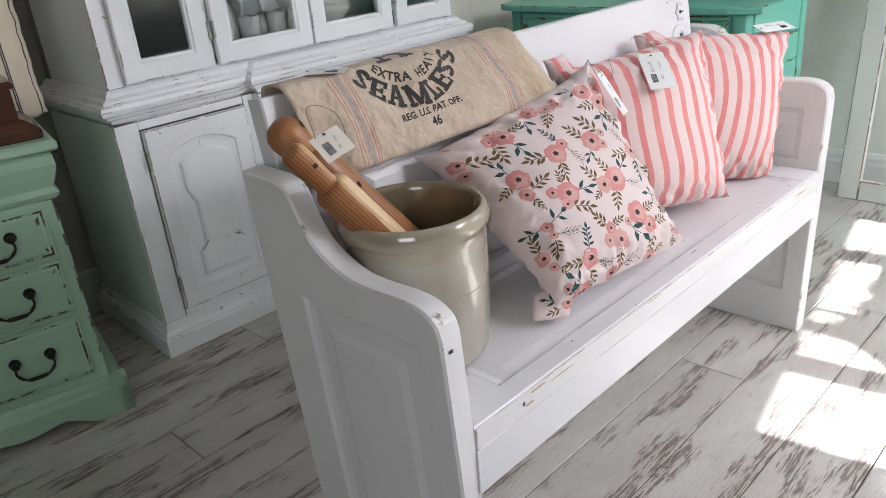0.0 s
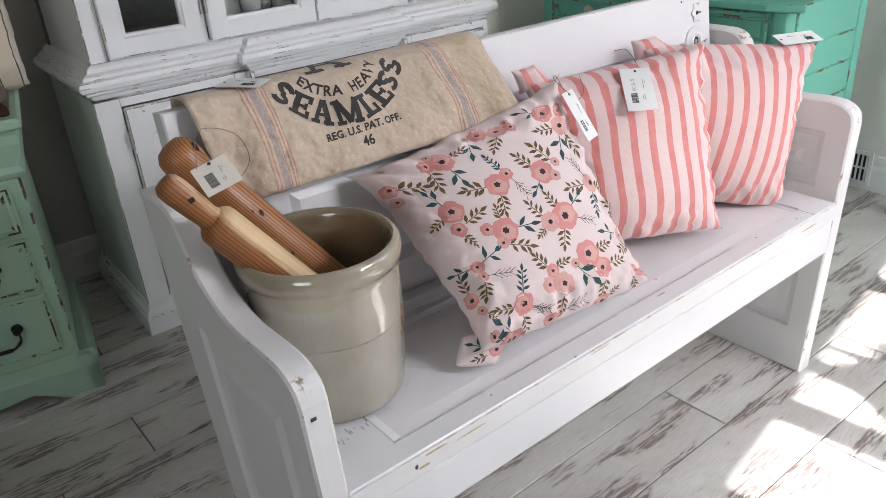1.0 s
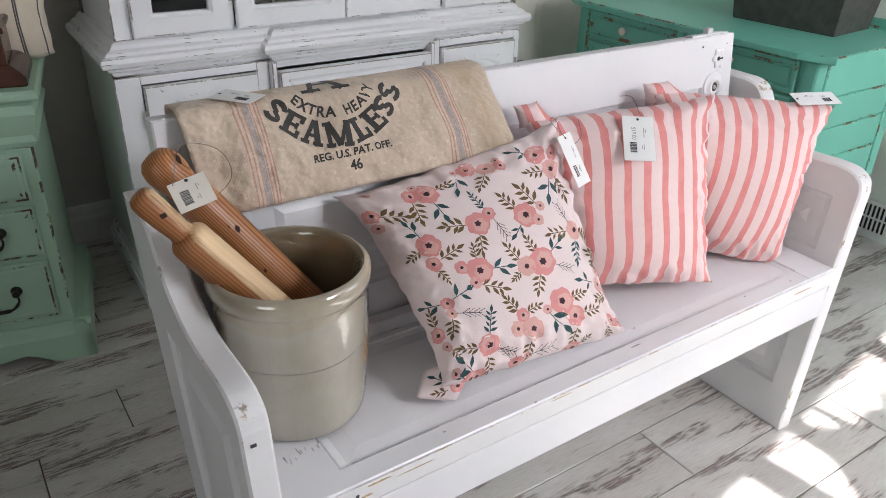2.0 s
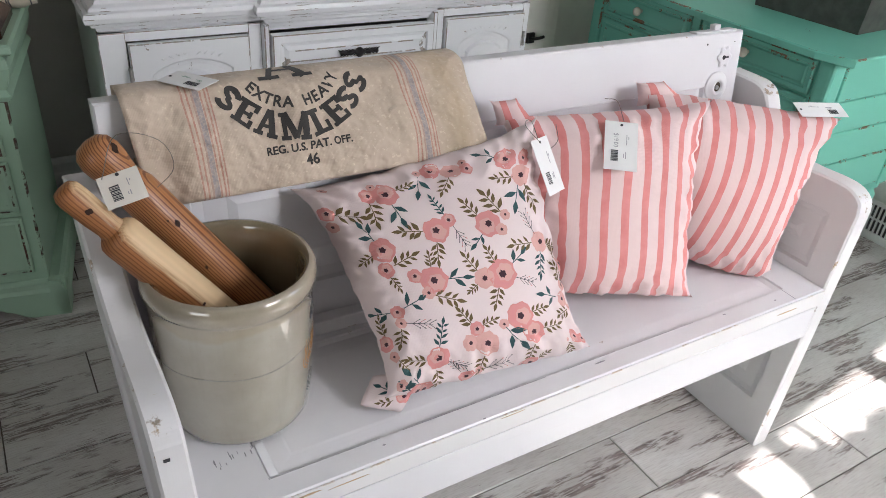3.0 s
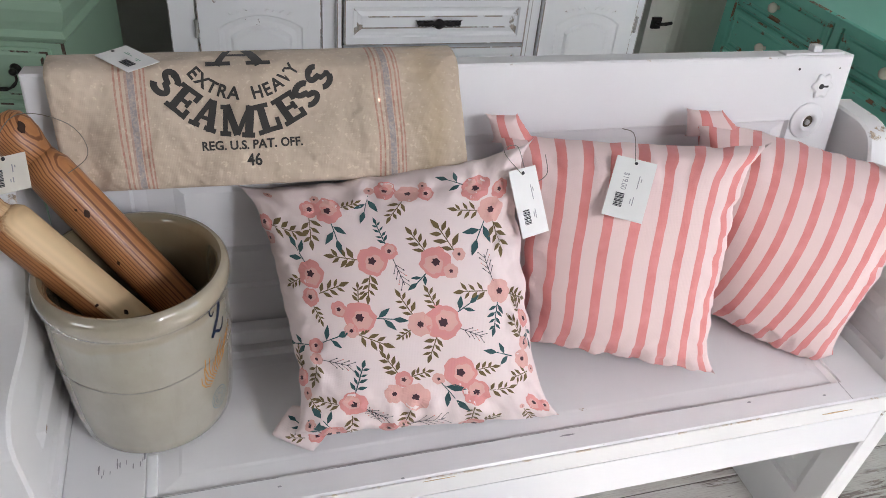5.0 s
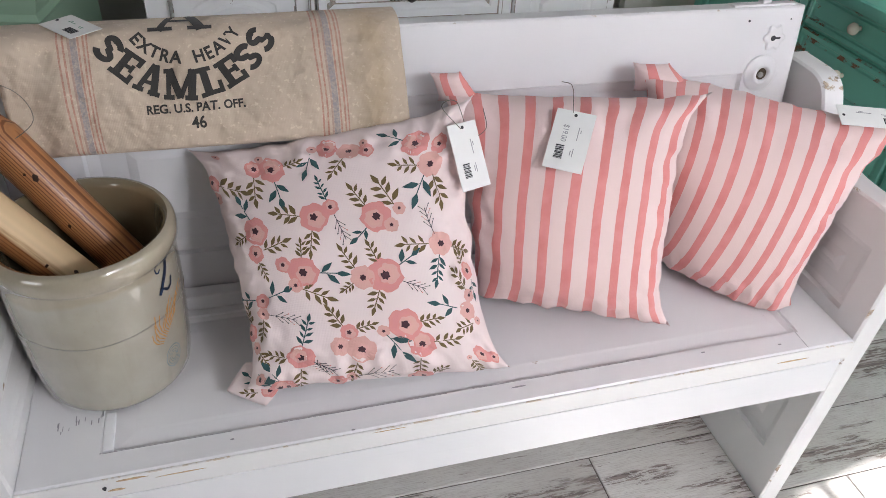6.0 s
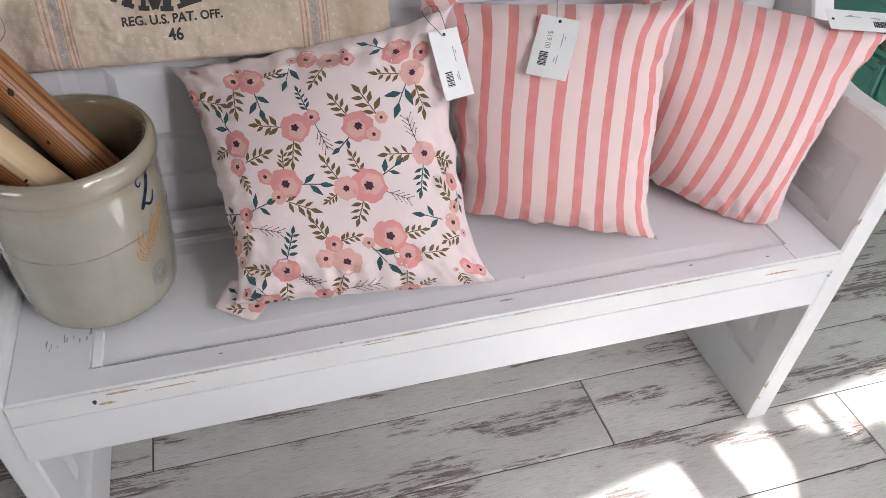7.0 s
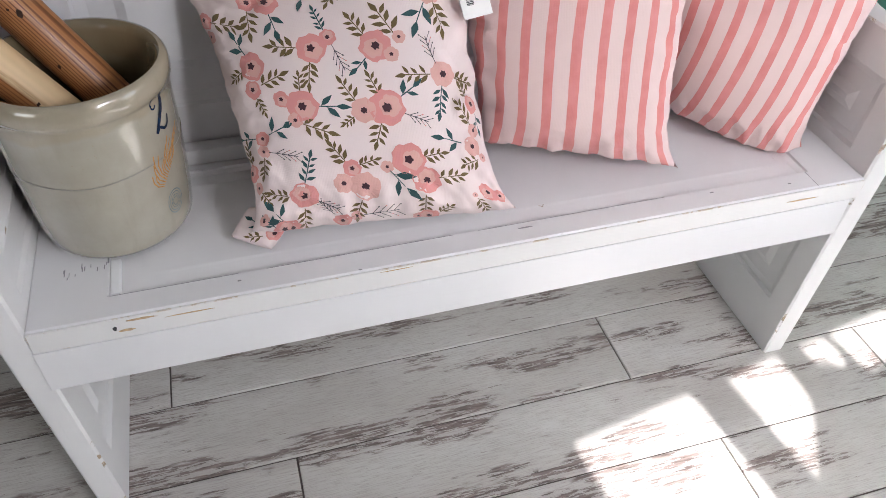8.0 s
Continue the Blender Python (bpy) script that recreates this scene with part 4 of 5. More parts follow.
# ---------------------------------------------------------------- cushions
class Cushion:
    """A stuffed square cushion given by its four corners, as seen from the front."""

    def __init__(self, tl, tr, bl, br, fat, pinch=(0.05, 0.08, 0.0, 0.08), seed=0):
        self.c = [Vector(p) for p in (tl, tr, bl, br)]
        self.fat, self.pinch, self.seed = fat, pinch, seed      # pinch: top, right, bottom, left
        self.n = ((self.c[1] - self.c[2]).cross(self.c[0] - self.c[3])).normalized()
        if self.n.y > 0:
            self.n = -self.n

    def at(self, u, v, side=1):
        """u to the right, v down, side 1 in front and -1 behind."""
        a, b = 2 * u - 1, 2 * v - 1
        top, right, bottom, left = self.pinch
        kb, ka = (1 - abs(b) ** 5) * abs(a) ** 1.5, (1 - abs(a) ** 5) * abs(b) ** 1.5
        uu = u - right * kb if u > 0.5 else u + left * kb
        vv = v - bottom * ka if v > 0.5 else v + top * ka
        uu += 0.012 * a * kb * noise.noise(Vector((v * 13, self.seed, u * 2)))
        vv += 0.012 * b * ka * noise.noise(Vector((u * 13, self.seed + 3, v * 2)))
        t = max(0.0, min(1.0, (abs(a) + abs(b) - 1.74) / 0.26))
        t = 0.022 * t * t * (3 - 2 * t)
        uu, vv = uu - math.copysign(t, a), vv - math.copysign(t, b)
        tl, tr, bl, br = self.c
        p = (tl.lerp(tr, uu)).lerp(bl.lerp(br, uu), vv)
        h = 0.11 * min(1.0, 30 * max(0.0, min(u, 1 - u, v, 1 - v))) ** 0.5 + 0.90 * max(0.0, (1 - abs(a) ** 2.8) * (1 - abs(b) ** 2.8)) ** 0.6
        edge = 1 - min(1, 5 * min(u, 1 - u, v, 1 - v))
        w = noise.noise(Vector((u * 3.2, v * 3.2, self.seed))) * 0.10 + edge * 0.40 * noise.noise(Vector((u * 15, v * 15, self.seed + 5))) + edge * 0.15 * noise.noise(Vector((u * 31, v * 31, self.seed + 9)))
        eu, ev = 1 - min(1, 7 * min(u, 1 - u)), 1 - min(1, 7 * min(v, 1 - v))
        w += eu * 0.45 * noise.noise(Vector((v * 17, u * 2, self.seed + 15))) + ev * 0.45 * noise.noise(Vector((u * 17, v * 2, self.seed + 19)))
        return p + self.n * side * self.fat * h * max(0.4, 1 + w)

    def normal(self, u, v):
        e = 0.01
        n = (self.at(u + e, v) - self.at(u - e, v)).cross(self.at(u, v + e) - self.at(u, v - e)).normalized()
        return n if n.dot(self.n) > 0 else -n

    def mesh(self, n=44):
        bm = bmesh.new()
        uvl = bm.loops.layers.uv.new("UVMap")
        for side in (1, -1):
            grid = [[bm.verts.new(self.at(i / n, j / n, side)) for j in range(n + 1)] for i in range(n + 1)]
            for i in range(n):
                for j in range(n):
                    f = bm.faces.new((grid[i][j], grid[i + 1][j], grid[i + 1][j + 1], grid[i][j + 1]))
                    for loop, (a, b) in zip(f.loops, ((i, j), (i + 1, j), (i + 1, j + 1), (i, j + 1))):
                        loop[uvl].uv = (a / n, b / n)
        bmesh.ops.remove_doubles(bm, verts=bm.verts[:], dist=0.0003)
        return bm


floral = Cushion((0.272, 0.372, 0.739), (0.713, 0.264, 0.854), (0.318, 0.071, 0.490), (0.735, 0.047, 0.467), 0.088, (0.068, 0.104, 0.023, 0.089), 1.0)
cushion = tagged(part("throw_pillow", floral.mesh(90), FLORAL, None, smooth=True), "pink cotton pillow printed with coral flowers, leaning on the bench", "throw pillow", group="pillows on the bench")
FLORAL_OB = cushion
fold = Cushion((0.330, 0.130, 0.500), (0.400, 0.092, 0.512), (0.296, 0.107, 0.4680), (0.352, 0.068, 0.4630), 0.010, (0.0, 0.0, 0.0, 0.0), 4.0)
part("corner_fold", fold.mesh(12), FLORAL, cushion, "flattened corner of the pillow", True)
stripe_a = Cushion((0.656, 0.345, 0.826), (1.065, 0.187, 0.862), (0.699, 0.211, 0.491), (1.034, 0.085, 0.459), 0.084, (0.052, 0.110, 0.033, 0.081), 7.0)
cushion = tagged(part("throw_pillow", stripe_a.mesh(), STRIPE_A, None, smooth=True), "coral and cream striped throw pillow beside the flowered one", "throw pillow", group="pillows on the bench")
ear = Cushion((0.652, 0.343, 0.846), (0.700, 0.326, 0.851), (0.668, 0.338, 0.795), (0.730, 0.300, 0.812), 0.014, (0.10, 0.06, 0.0, 0.10), 8.0)
part("corner_fold", ear.mesh(16), EAR, cushion, "corner of the pillow standing up", True)
stripe_b = Cushion((1.003, 0.336, 0.834), (1.377, 0.109, 0.801), (1.065, 0.308, 0.498), (1.272, 0.087, 0.459), 0.096, (0.022, 0.075, -0.069, 0.062), 13.0)
cushion = tagged(part("throw_pillow", stripe_b.mesh(), STRIPE_B, None, smooth=True), "coral and cream striped throw pillow against the bench arm", "throw pillow", group="pillows on the bench")
ear = Cushion((0.998, 0.337, 0.840), (1.056, 0.318, 0.842), (1.003, 0.328, 0.790), (1.092, 0.282, 0.812), 0.016, (0.08, 0.06, 0.0, 0.06), 14.0)
part("corner_fold", ear.mesh(16), EAR, cushion, "corner of the pillow standing up", True)


# ---------------------------------------------------------------- flowered print
PRINT_RNG = random.Random(3)
INKS = [PETAL, PETAL_PALE, HEART, OLIVE, TEALLEAF, TWIG]
PRINT = [bmesh.new()]
PRINT_ON = [floral]                     # the piece of cloth that takes the print


def printed(name):
    """Ends one printed motif and links it to the flowered pillow."""
    ob = part(name, PRINT[0], INKS[0], FLORAL_OB)
    for ink in INKS[1:]:
        ob.data.materials.append(ink)
    PRINT[0] = bmesh.new()


def print_scale(u, v):
    """Metres on the flowered cover for one whole step of u and of v."""
    a, c, e = min(max(u, 0.06), 0.94), min(max(v, 0.06), 0.94), 0.02
    return max((PRINT_ON[0].at(a + e, c) - PRINT_ON[0].at(a - e, c)).length / (2 * e), 0.03), max((PRINT_ON[0].at(a, c + e) - PRINT_ON[0].at(a, c - e)).length / (2 * e), 0.03)


def blot(u, v, pts, material, lift, root=None):
    """A flat printed shape on the cloth; pts are metres from its middle, x right and y down."""
    b, ink = PRINT[0], INKS.index(material)
    su, sv = print_scale(u, v)

    def place(x, y):
        a, c = min(max(u + x / su, 0.004), 0.996), min(max(v + y / sv, 0.004), 0.996)
        return b.verts.new(PRINT_ON[0].at(a, c) + PRINT_ON[0].normal(min(max(a, 0.03), 0.97), min(max(c, 0.03), 0.97)) * lift)

    mx, my = sum(p[0] for p in pts) / len(pts), sum(p[1] for p in pts) / len(pts)
    rim = [place(x, y) for x, y in pts]
    mid = [place((x + mx) / 2, (y + my) / 2) for x, y in pts]
    hub = place(mx, my)
    for i in range(len(rim)):
        k = (i + 1) % len(rim)
        b.faces.new((rim[i], rim[k], mid[k], mid[i])).material_index = ink
        b.faces.new((mid[i], mid[k], hub)).material_index = ink
    if root:
        b.faces.new((root[1], root[4], rim[0])).material_index = ink
    return rim


def bloom(u, v, r):
    rng = PRINT_RNG
    ph = rng.uniform(0, 6.28)
    lobes = rng.choice((5, 6))
    def ring(k, wob, cx=0.0, cy=0.0, n=26):
        return [(cx + r * k * (1 + wob * math.sin(lobes * t + ph) + 0.05 * math.sin(9 * t + 2 * ph)) * math.cos(t), cy + r * k * (1 + wob * math.sin(lobes * t + ph) + 0.05 * math.sin(9 * t + 2 * ph)) * math.sin(t)) for t in [2 * math.pi * i / n for i in range(n)]]
    blot(u, v, ring(1.0, 0.055), PETAL_PALE if r < 0.011 or rng.random() < 0.25 else PETAL, 0.0006)
    if r > 0.011:
        blot(u, v, ring(0.60, 0.08, r * 0.22 * math.cos(ph), r * 0.22 * math.sin(ph)), PETAL_PALE, 0.0009)
    blot(u, v, ring(0.25, 0.22, n=14), HEART, 0.0012)
    printed("printed_flower")


def leaf_shape(x, y, ang, length, wide):
    c, s = math.cos(ang), math.sin(ang)
    out = []
    for t, w in ((0, 0), (0.2, 0.6), (0.42, 1), (0.72, 0.6), (1, 0), (0.72, -0.6), (0.42, -1), (0.2, -0.6)):
        px, py = t * length, w * wide
        out.append((x + px * c - py * s, y + px * s + py * c))
    return out


def stroke(u, v, x0, y0, x1, y1, w, material, lift=0.0005, root=None):
    n = math.hypot(x1 - x0, y1 - y0) or 1
    ox, oy = -(y1 - y0) / n * w, (x1 - x0) / n * w
    return blot(u, v, [(x0 + ox, y0 + oy), ((x0 + x1) / 2 + ox, (y0 + y1) / 2 + oy), (x1 + ox, y1 + oy), (x1 - ox, y1 - oy), ((x0 + x1) / 2 - ox, (y0 + y1) / 2 - oy), (x0 - ox, y0 - oy)], material, lift, root)


def spray(u0, v0, u1, v1, material, pairs):
    su, sv = print_scale(u0, v0)
    dx, dy = (u1 - u0) * su, (v1 - v0) * sv
    length, ang = math.hypot(dx, dy), math.atan2(dy, dx)
    main = stroke(u0, v0, 0, 0, dx, dy, 0.0007, material)
    rng = PRINT_RNG
    size = {1: 0.70, 2: 0.56, 3: 0.46, 4: 0.35}[pairs] * length * rng.uniform(0.95, 1.12)
    for k in range(pairs):
        for sgn in (-1, 1):
            t = (k + 0.40 + 0.14 * sgn) / (pairs + 0.15)
            big = size * (1.0 - 0.09 * k) * rng.uniform(0.85, 1.12)
            tilt = ang + sgn * rng.uniform(0.72, 1.02)
            stem = big * 0.16
            x, y = dx * t, dy * t
            twiglet = stroke(u0, v0, x, y, x + stem * math.cos(tilt), y + stem * math.sin(tilt), 0.0004, material, root=main)
            blot(u0, v0, leaf_shape(x + 0.5 * stem * math.cos(tilt), y + 0.5 * stem * math.sin(tilt), tilt, big, big * rng.uniform(0.17, 0.22)), material, 0.0006, twiglet)
    blot(u0, v0, leaf_shape(dx * 0.92, dy * 0.92, ang + rng.uniform(-0.15, 0.15), size, size * 0.20), material, 0.0006, main)
    printed("printed_spray")


def twig(u0, v0, u1, v1):
    su, sv = print_scale(u0, v0)
    dx, dy = (u1 - u0) * su, (v1 - v0) * sv
    ang = math.atan2(dy, dx)
    length = math.hypot(dx, dy)
    main = stroke(u0, v0, 0, 0, dx, dy, 0.0005, TWIG)
    for k in range(4):
        t = 0.25 + 0.2 * k
        for sgn in (-1, 1):
            l2 = length * 0.28
            x, y = dx * t, dy * t
            ex, ey = x + l2 * math.cos(ang + sgn * 0.6), y + l2 * math.sin(ang + sgn * 0.6)
            side = stroke(u0, v0, x, y, ex, ey, 0.0004, TWIG, root=main)
            blot(u0, v0, leaf_shape(ex, ey, ang + sgn * 0.6, 0.0030, 0.0010), PETAL if (k + sgn) % 3 == 0 else TWIG, 0.0006, side)
    printed("printed_twig")


# the printed flowers: place, size, and the sprays that grow from them
bloom(0.030, 0.177, 0.0134)
bloom(0.023, 0.240, 0.0101)
spray(0.050, 0.187, 0.143, 0.220, OLIVE, 3)
bloom(0.280, 0.143, 0.0202)
bloom(0.217, 0.127, 0.0134)
bloom(0.247, 0.087, 0.0067)
spray(0.207, 0.163, 0.190, 0.260, OLIVE, 3)
spray(0.327, 0.133, 0.383, 0.123, OLIVE, 3)
spray(0.280, 0.190, 0.290, 0.273, TEALLEAF, 1)
bloom(0.483, 0.087, 0.0157)
bloom(0.553, 0.117, 0.0179)
bloom(0.613, 0.123, 0.0112)
bloom(0.433, 0.083, 0.0078)
bloom(0.607, 0.090, 0.0067)
spray(0.427, 0.103, 0.403, 0.170, TEALLEAF, 1)
spray(0.530, 0.147, 0.483, 0.203, OLIVE, 3)
bloom(0.797, 0.127, 0.0213)
bloom(0.897, 0.153, 0.0146)
bloom(0.850, 0.220, 0.0179)
spray(0.753, 0.107, 0.690, 0.077, TEALLEAF, 1)
spray(0.803, 0.217, 0.713, 0.203, OLIVE, 3)
spray(0.823, 0.253, 0.773, 0.330, TEALLEAF, 1)
spray(0.857, 0.260, 0.873, 0.363, OLIVE, 3)
bloom(0.397, 0.363, 0.0202)
bloom(0.460, 0.333, 0.0112)
spray(0.350, 0.353, 0.263, 0.330, OLIVE, 3)
spray(0.453, 0.307, 0.433, 0.217, TEALLEAF, 4)
spray(0.383, 0.407, 0.360, 0.487, OLIVE, 3)
twig(0.467, 0.360, 0.490, 0.460)
bloom(0.607, 0.390, 0.0213)
bloom(0.697, 0.370, 0.0090)
bloom(0.657, 0.427, 0.0101)
spray(0.580, 0.353, 0.540, 0.277, OLIVE, 3)
spray(0.683, 0.360, 0.637, 0.263, OLIVE, 3)
spray(0.570, 0.423, 0.527, 0.460, TEALLEAF, 1)
bloom(0.163, 0.387, 0.0202)
bloom(0.143, 0.473, 0.0134)
spray(0.147, 0.340, 0.123, 0.273, TEALLEAF, 1)
spray(0.180, 0.463, 0.267, 0.440, OLIVE, 3)
spray(0.117, 0.400, 0.067, 0.420, OLIVE, 3)
spray(0.147, 0.503, 0.163, 0.560, OLIVE, 3)
bloom(0.313, 0.557, 0.0213)
bloom(0.243, 0.523, 0.0112)
bloom(0.273, 0.600, 0.0101)
spray(0.320, 0.507, 0.330, 0.453, OLIVE, 3)
spray(0.360, 0.563, 0.437, 0.573, TEALLEAF, 1)
spray(0.290, 0.613, 0.383, 0.657, OLIVE, 3)
bloom(0.517, 0.597, 0.0168)
bloom(0.597, 0.597, 0.0246)
spray(0.500, 0.567, 0.467, 0.497, OLIVE, 3)
spray(0.583, 0.553, 0.560, 0.490, OLIVE, 3)
spray(0.650, 0.570, 0.713, 0.540, TEALLEAF, 1)
twig(0.650, 0.620, 0.743, 0.660)
spray(0.483, 0.613, 0.443, 0.637, OLIVE, 3)
spray(0.567, 0.643, 0.533, 0.710, OLIVE, 3)
bloom(0.837, 0.510, 0.0179)
spray(0.787, 0.507, 0.687, 0.500, OLIVE, 3)
twig(0.820, 0.477, 0.797, 0.380)
spray(0.827, 0.547, 0.797, 0.637, TEALLEAF, 4)
spray(0.880, 0.523, 0.947, 0.543, OLIVE, 3)
bloom(0.120, 0.647, 0.0112)
bloom(0.113, 0.693, 0.0084)
spray(0.150, 0.637, 0.223, 0.617, TEALLEAF, 1)
twig(0.133, 0.697, 0.243, 0.727)
spray(0.090, 0.643, 0.023, 0.637, TEALLEAF, 1)
spray(0.103, 0.713, 0.080, 0.777, OLIVE, 3)
bloom(0.023, 0.763, 0.0123)
bloom(0.043, 0.820, 0.0090)
spray(0.027, 0.733, 0.037, 0.660, OLIVE, 3)
spray(0.053, 0.837, 0.083, 0.880, OLIVE, 3)
bloom(0.227, 0.870, 0.0202)
spray(0.177, 0.867, 0.097, 0.850, OLIVE, 3)
spray(0.240, 0.827, 0.287, 0.730, TEALLEAF, 4)
spray(0.217, 0.920, 0.217, 0.988, OLIVE, 3)
twig(0.267, 0.893, 0.347, 0.930)
bloom(0.383, 0.840, 0.0140)
bloom(0.457, 0.860, 0.0213)
bloom(0.427, 0.790, 0.0123)
spray(0.413, 0.770, 0.377, 0.703, OLIVE, 3)
spray(0.450, 0.783, 0.513, 0.767, OLIVE, 3)
spray(0.433, 0.910, 0.400, 0.973, OLIVE, 3)
bloom(0.633, 0.777, 0.0235)
bloom(0.683, 0.857, 0.0202)
bloom(0.547, 0.797, 0.0090)
spray(0.687, 0.777, 0.773, 0.767, OLIVE, 3)
spray(0.553, 0.810, 0.603, 0.883, TEALLEAF, 1)
spray(0.733, 0.853, 0.830, 0.850, OLIVE, 3)
spray(0.663, 0.907, 0.643, 0.970, OLIVE, 3)
bloom(0.917, 0.753, 0.0157)
bloom(0.933, 0.700, 0.0101)
bloom(0.953, 0.793, 0.0067)
spray(0.870, 0.740, 0.790, 0.717, TEALLEAF, 1)
spray(0.923, 0.680, 0.883, 0.610, OLIVE, 3)
spray(0.930, 0.800, 0.860, 0.817, OLIVE, 3)
bloom(0.913, 0.920, 0.0157)
bloom(0.960, 0.933, 0.0123)
bloom(0.853, 0.927, 0.0056)
spray(0.857, 0.940, 0.867, 0.988, OLIVE, 3)
bloom(0.170, 0.988, 0.0123)
bloom(0.140, 0.988, 0.0146)
spray(0.150, 0.970, 0.093, 0.910, TEALLEAF, 1)
spray(0.110, 0.980, 0.067, 0.943, TEALLEAF, 1)
bloom(0.347, 0.973, 0.0134)
bloom(0.400, 0.967, 0.0078)
twig(0.323, 0.950, 0.277, 0.900)
twig(0.420, 0.967, 0.550, 0.957)
bloom(0.650, 0.988, 0.0146)
bloom(0.610, 0.988, 0.0078)
spray(0.690, 0.983, 0.743, 0.963, OLIVE, 3)
bloom(0.943, 0.613, 0.0134)
spray(0.930, 0.590, 0.910, 0.537, OLIVE, 3)
spray(0.957, 0.643, 0.963, 0.693, TEALLEAF, 1)
bloom(0.060, 0.947, 0.0101)
bloom(0.097, 0.047, 0.0078)

PRINT_ON[0] = fold
spray(0.62, 0.55, 0.30, 0.40, TEALLEAF, 1)
spray(0.70, 0.75, 0.45, 0.85, OLIVE, 2)
bloom(0.88, 0.62, 0.0120)

# ---------------------------------------------------------------- white hutch
H = pose(0.147, 1.376, 0, 0, 0, -1.2)
hutch = thing("hutch", "white distressed wooden hutch with glazed doors over a panelled base", "hutch", H)
part("side_panel", box(0.020, 0.040, 0.022, 0.50, 0.09, 0.70, 0.002), HUTCH_SHADED_SIDE, hutch, "white side with shade and green bounce put into its colour")
part("side_panel", box(1.350, 1.370, 0.022, 0.50, 0.09, 0.70, 0.002), HUTCH_SHADED_SIDE, hutch, "white side with shade and green bounce put into its colour")
part("back_panel", box(0.040, 1.350, 0.48, 0.50, 0.09, 2.0, 0), HUTCH_INSIDE_SHADE, hutch, "back board, interior shade put into its grey")
bm = box(0.018, 0.085, 0.020, 0.040, 0.09, 0.70, 0.002)
box(0.410, 0.447, 0.020, 0.040, 0.09, 0.70, 0.002, bm=bm)
box(0.447, 1.003, 0.000, 0.045, 0.09, 0.125, 0.002, bm=bm)
box(0.447, 0.462, -0.008, 0.04, 0.09, 0.70, 0.003, bm=bm)
box(0.988, 1.003, -0.008, 0.04, 0.09, 0.70, 0.003, bm=bm)
box(1.003, 1.040, 0.020, 0.040, 0.09, 0.70, 0.002, bm=bm)
box(1.345, 1.372, 0.020, 0.040, 0.09, 0.70, 0.002, bm=bm)
box(0.085, 0.410, 0.020, 0.040, 0.09, 0.125, 0.002, bm=bm)
box(1.040, 1.345, 0.020, 0.040, 0.09, 0.125, 0.002, bm=bm)
box(0.018, 1.372, 0.022, 0.040, 0.675, 0.70, 0.002, bm=bm)
part("face_frame", bm, HUTCH, hutch)


def stepped(x0, x1, y0, y1, levels):
    """Stacked mouldings: (height, outward step) from below upwards."""
    soft = []
    for k, (z, e) in enumerate(levels):
        for other in (levels[max(k - 1, 0)], levels[min(k + 1, len(levels) - 1)]):
            far = math.hypot(other[0] - z, other[1] - e) or 1
            f = min(0.0012 / far, 0.3)
            soft.append((z + (other[0] - z) * f, e + (other[1] - e) * f))
    return trays([(x0 - e, x1 + e, y0 - e, y1, z) for z, e in soft])


PLINTH = [(0.0, 0.0), (0.055, 0.0), (0.058, -0.003), (0.068, -0.005), (0.078, -0.013), (0.084, -0.015), (0.095, -0.017), (0.10, -0.020)]
part("plinth", stepped(0.0, 1.39, 0.0, 0.51, PLINTH), HUTCH_PLAIN, hutch)
part("plinth", stepped(0.440, 1.010, -0.028, 0.10, [(z + 0.001 if z else 0, e) for z, e in PLINTH]), HUTCH_PLAIN, hutch)
WAIST = [(0.690, -0.020), (0.700, -0.016), (0.706, -0.006), (0.716, -0.003), (0.720, 0.008), (0.728, 0.010), (0.732, 0.022), (0.745, 0.026), (0.757, 0.022), (0.760, 0.010), (0.768, 0.006), (0.774, -0.008), (0.784, -0.014), (0.790, -0.022)]
part("waist_moulding", stepped(0.015, 1.375, 0.020, 0.51, WAIST), HUTCH_PLAIN, hutch)
part("waist_moulding", stepped(0.445, 1.005, -0.010, 0.12, [(z - 0.001, e) for z, e in WAIST]), HUTCH_PLAIN, hutch)


def hinge(parent, x, z, y):
    b = lathe([(0.0045, -0.024), (0.0055, -0.022), (0.0045, -0.018), (0.0045, 0.018), (0.0055, 0.022), (0.0045, 0.024)], 10)
    part("hinge", shaped(b, Matrix.Translation((x, y, z))), STEEL, parent, smooth=True)


def cupboard_door(x0, x1, z0, z1, y, hinge_left):
    w, h = x1 - x0, z1 - z0
    leaf = part("door", panelled(w, h, [(0, 0.020), (0, 0.002), (0.003, 0.0), (0.050, 0.0, 0.035), (0.054, 0.005, 0.035), (0.066, 0.007, 0.033), (0.080, 0.006, 0.030, 0.022), (0.086, -0.003, 0.030, 0.022), (0.094, -0.005, 0.029, 0.021)]), HUTCH, hutch, "arched raised-panel door")
    leaf.location = (x0, y, z0)
    for z in (0.085, h - 0.085):
        hinge(leaf, -0.004 if hinge_left else w + 0.004, z, -0.002)
    # carved sprays above and below the panel
    for zc, flip in ((h - 0.036, 1), (0.040, -1)):
        for sgn in (-1, 1):
            for k in range(4):
                x = w / 2 + sgn * (0.018 + 0.019 * k)
                z = zc - flip * 0.0012 * k * k
                part("carved_leaf", shaped(lathe([(0.0003, -0.009), (0.0026, -0.004), (0.003, 0.0), (0.0022, 0.004), (0.0003, 0.008)], 6), pose(x, 0.0005, z, 0, 90 - sgn * 28, 0)), HUTCH_PLAIN, leaf)
    return leaf


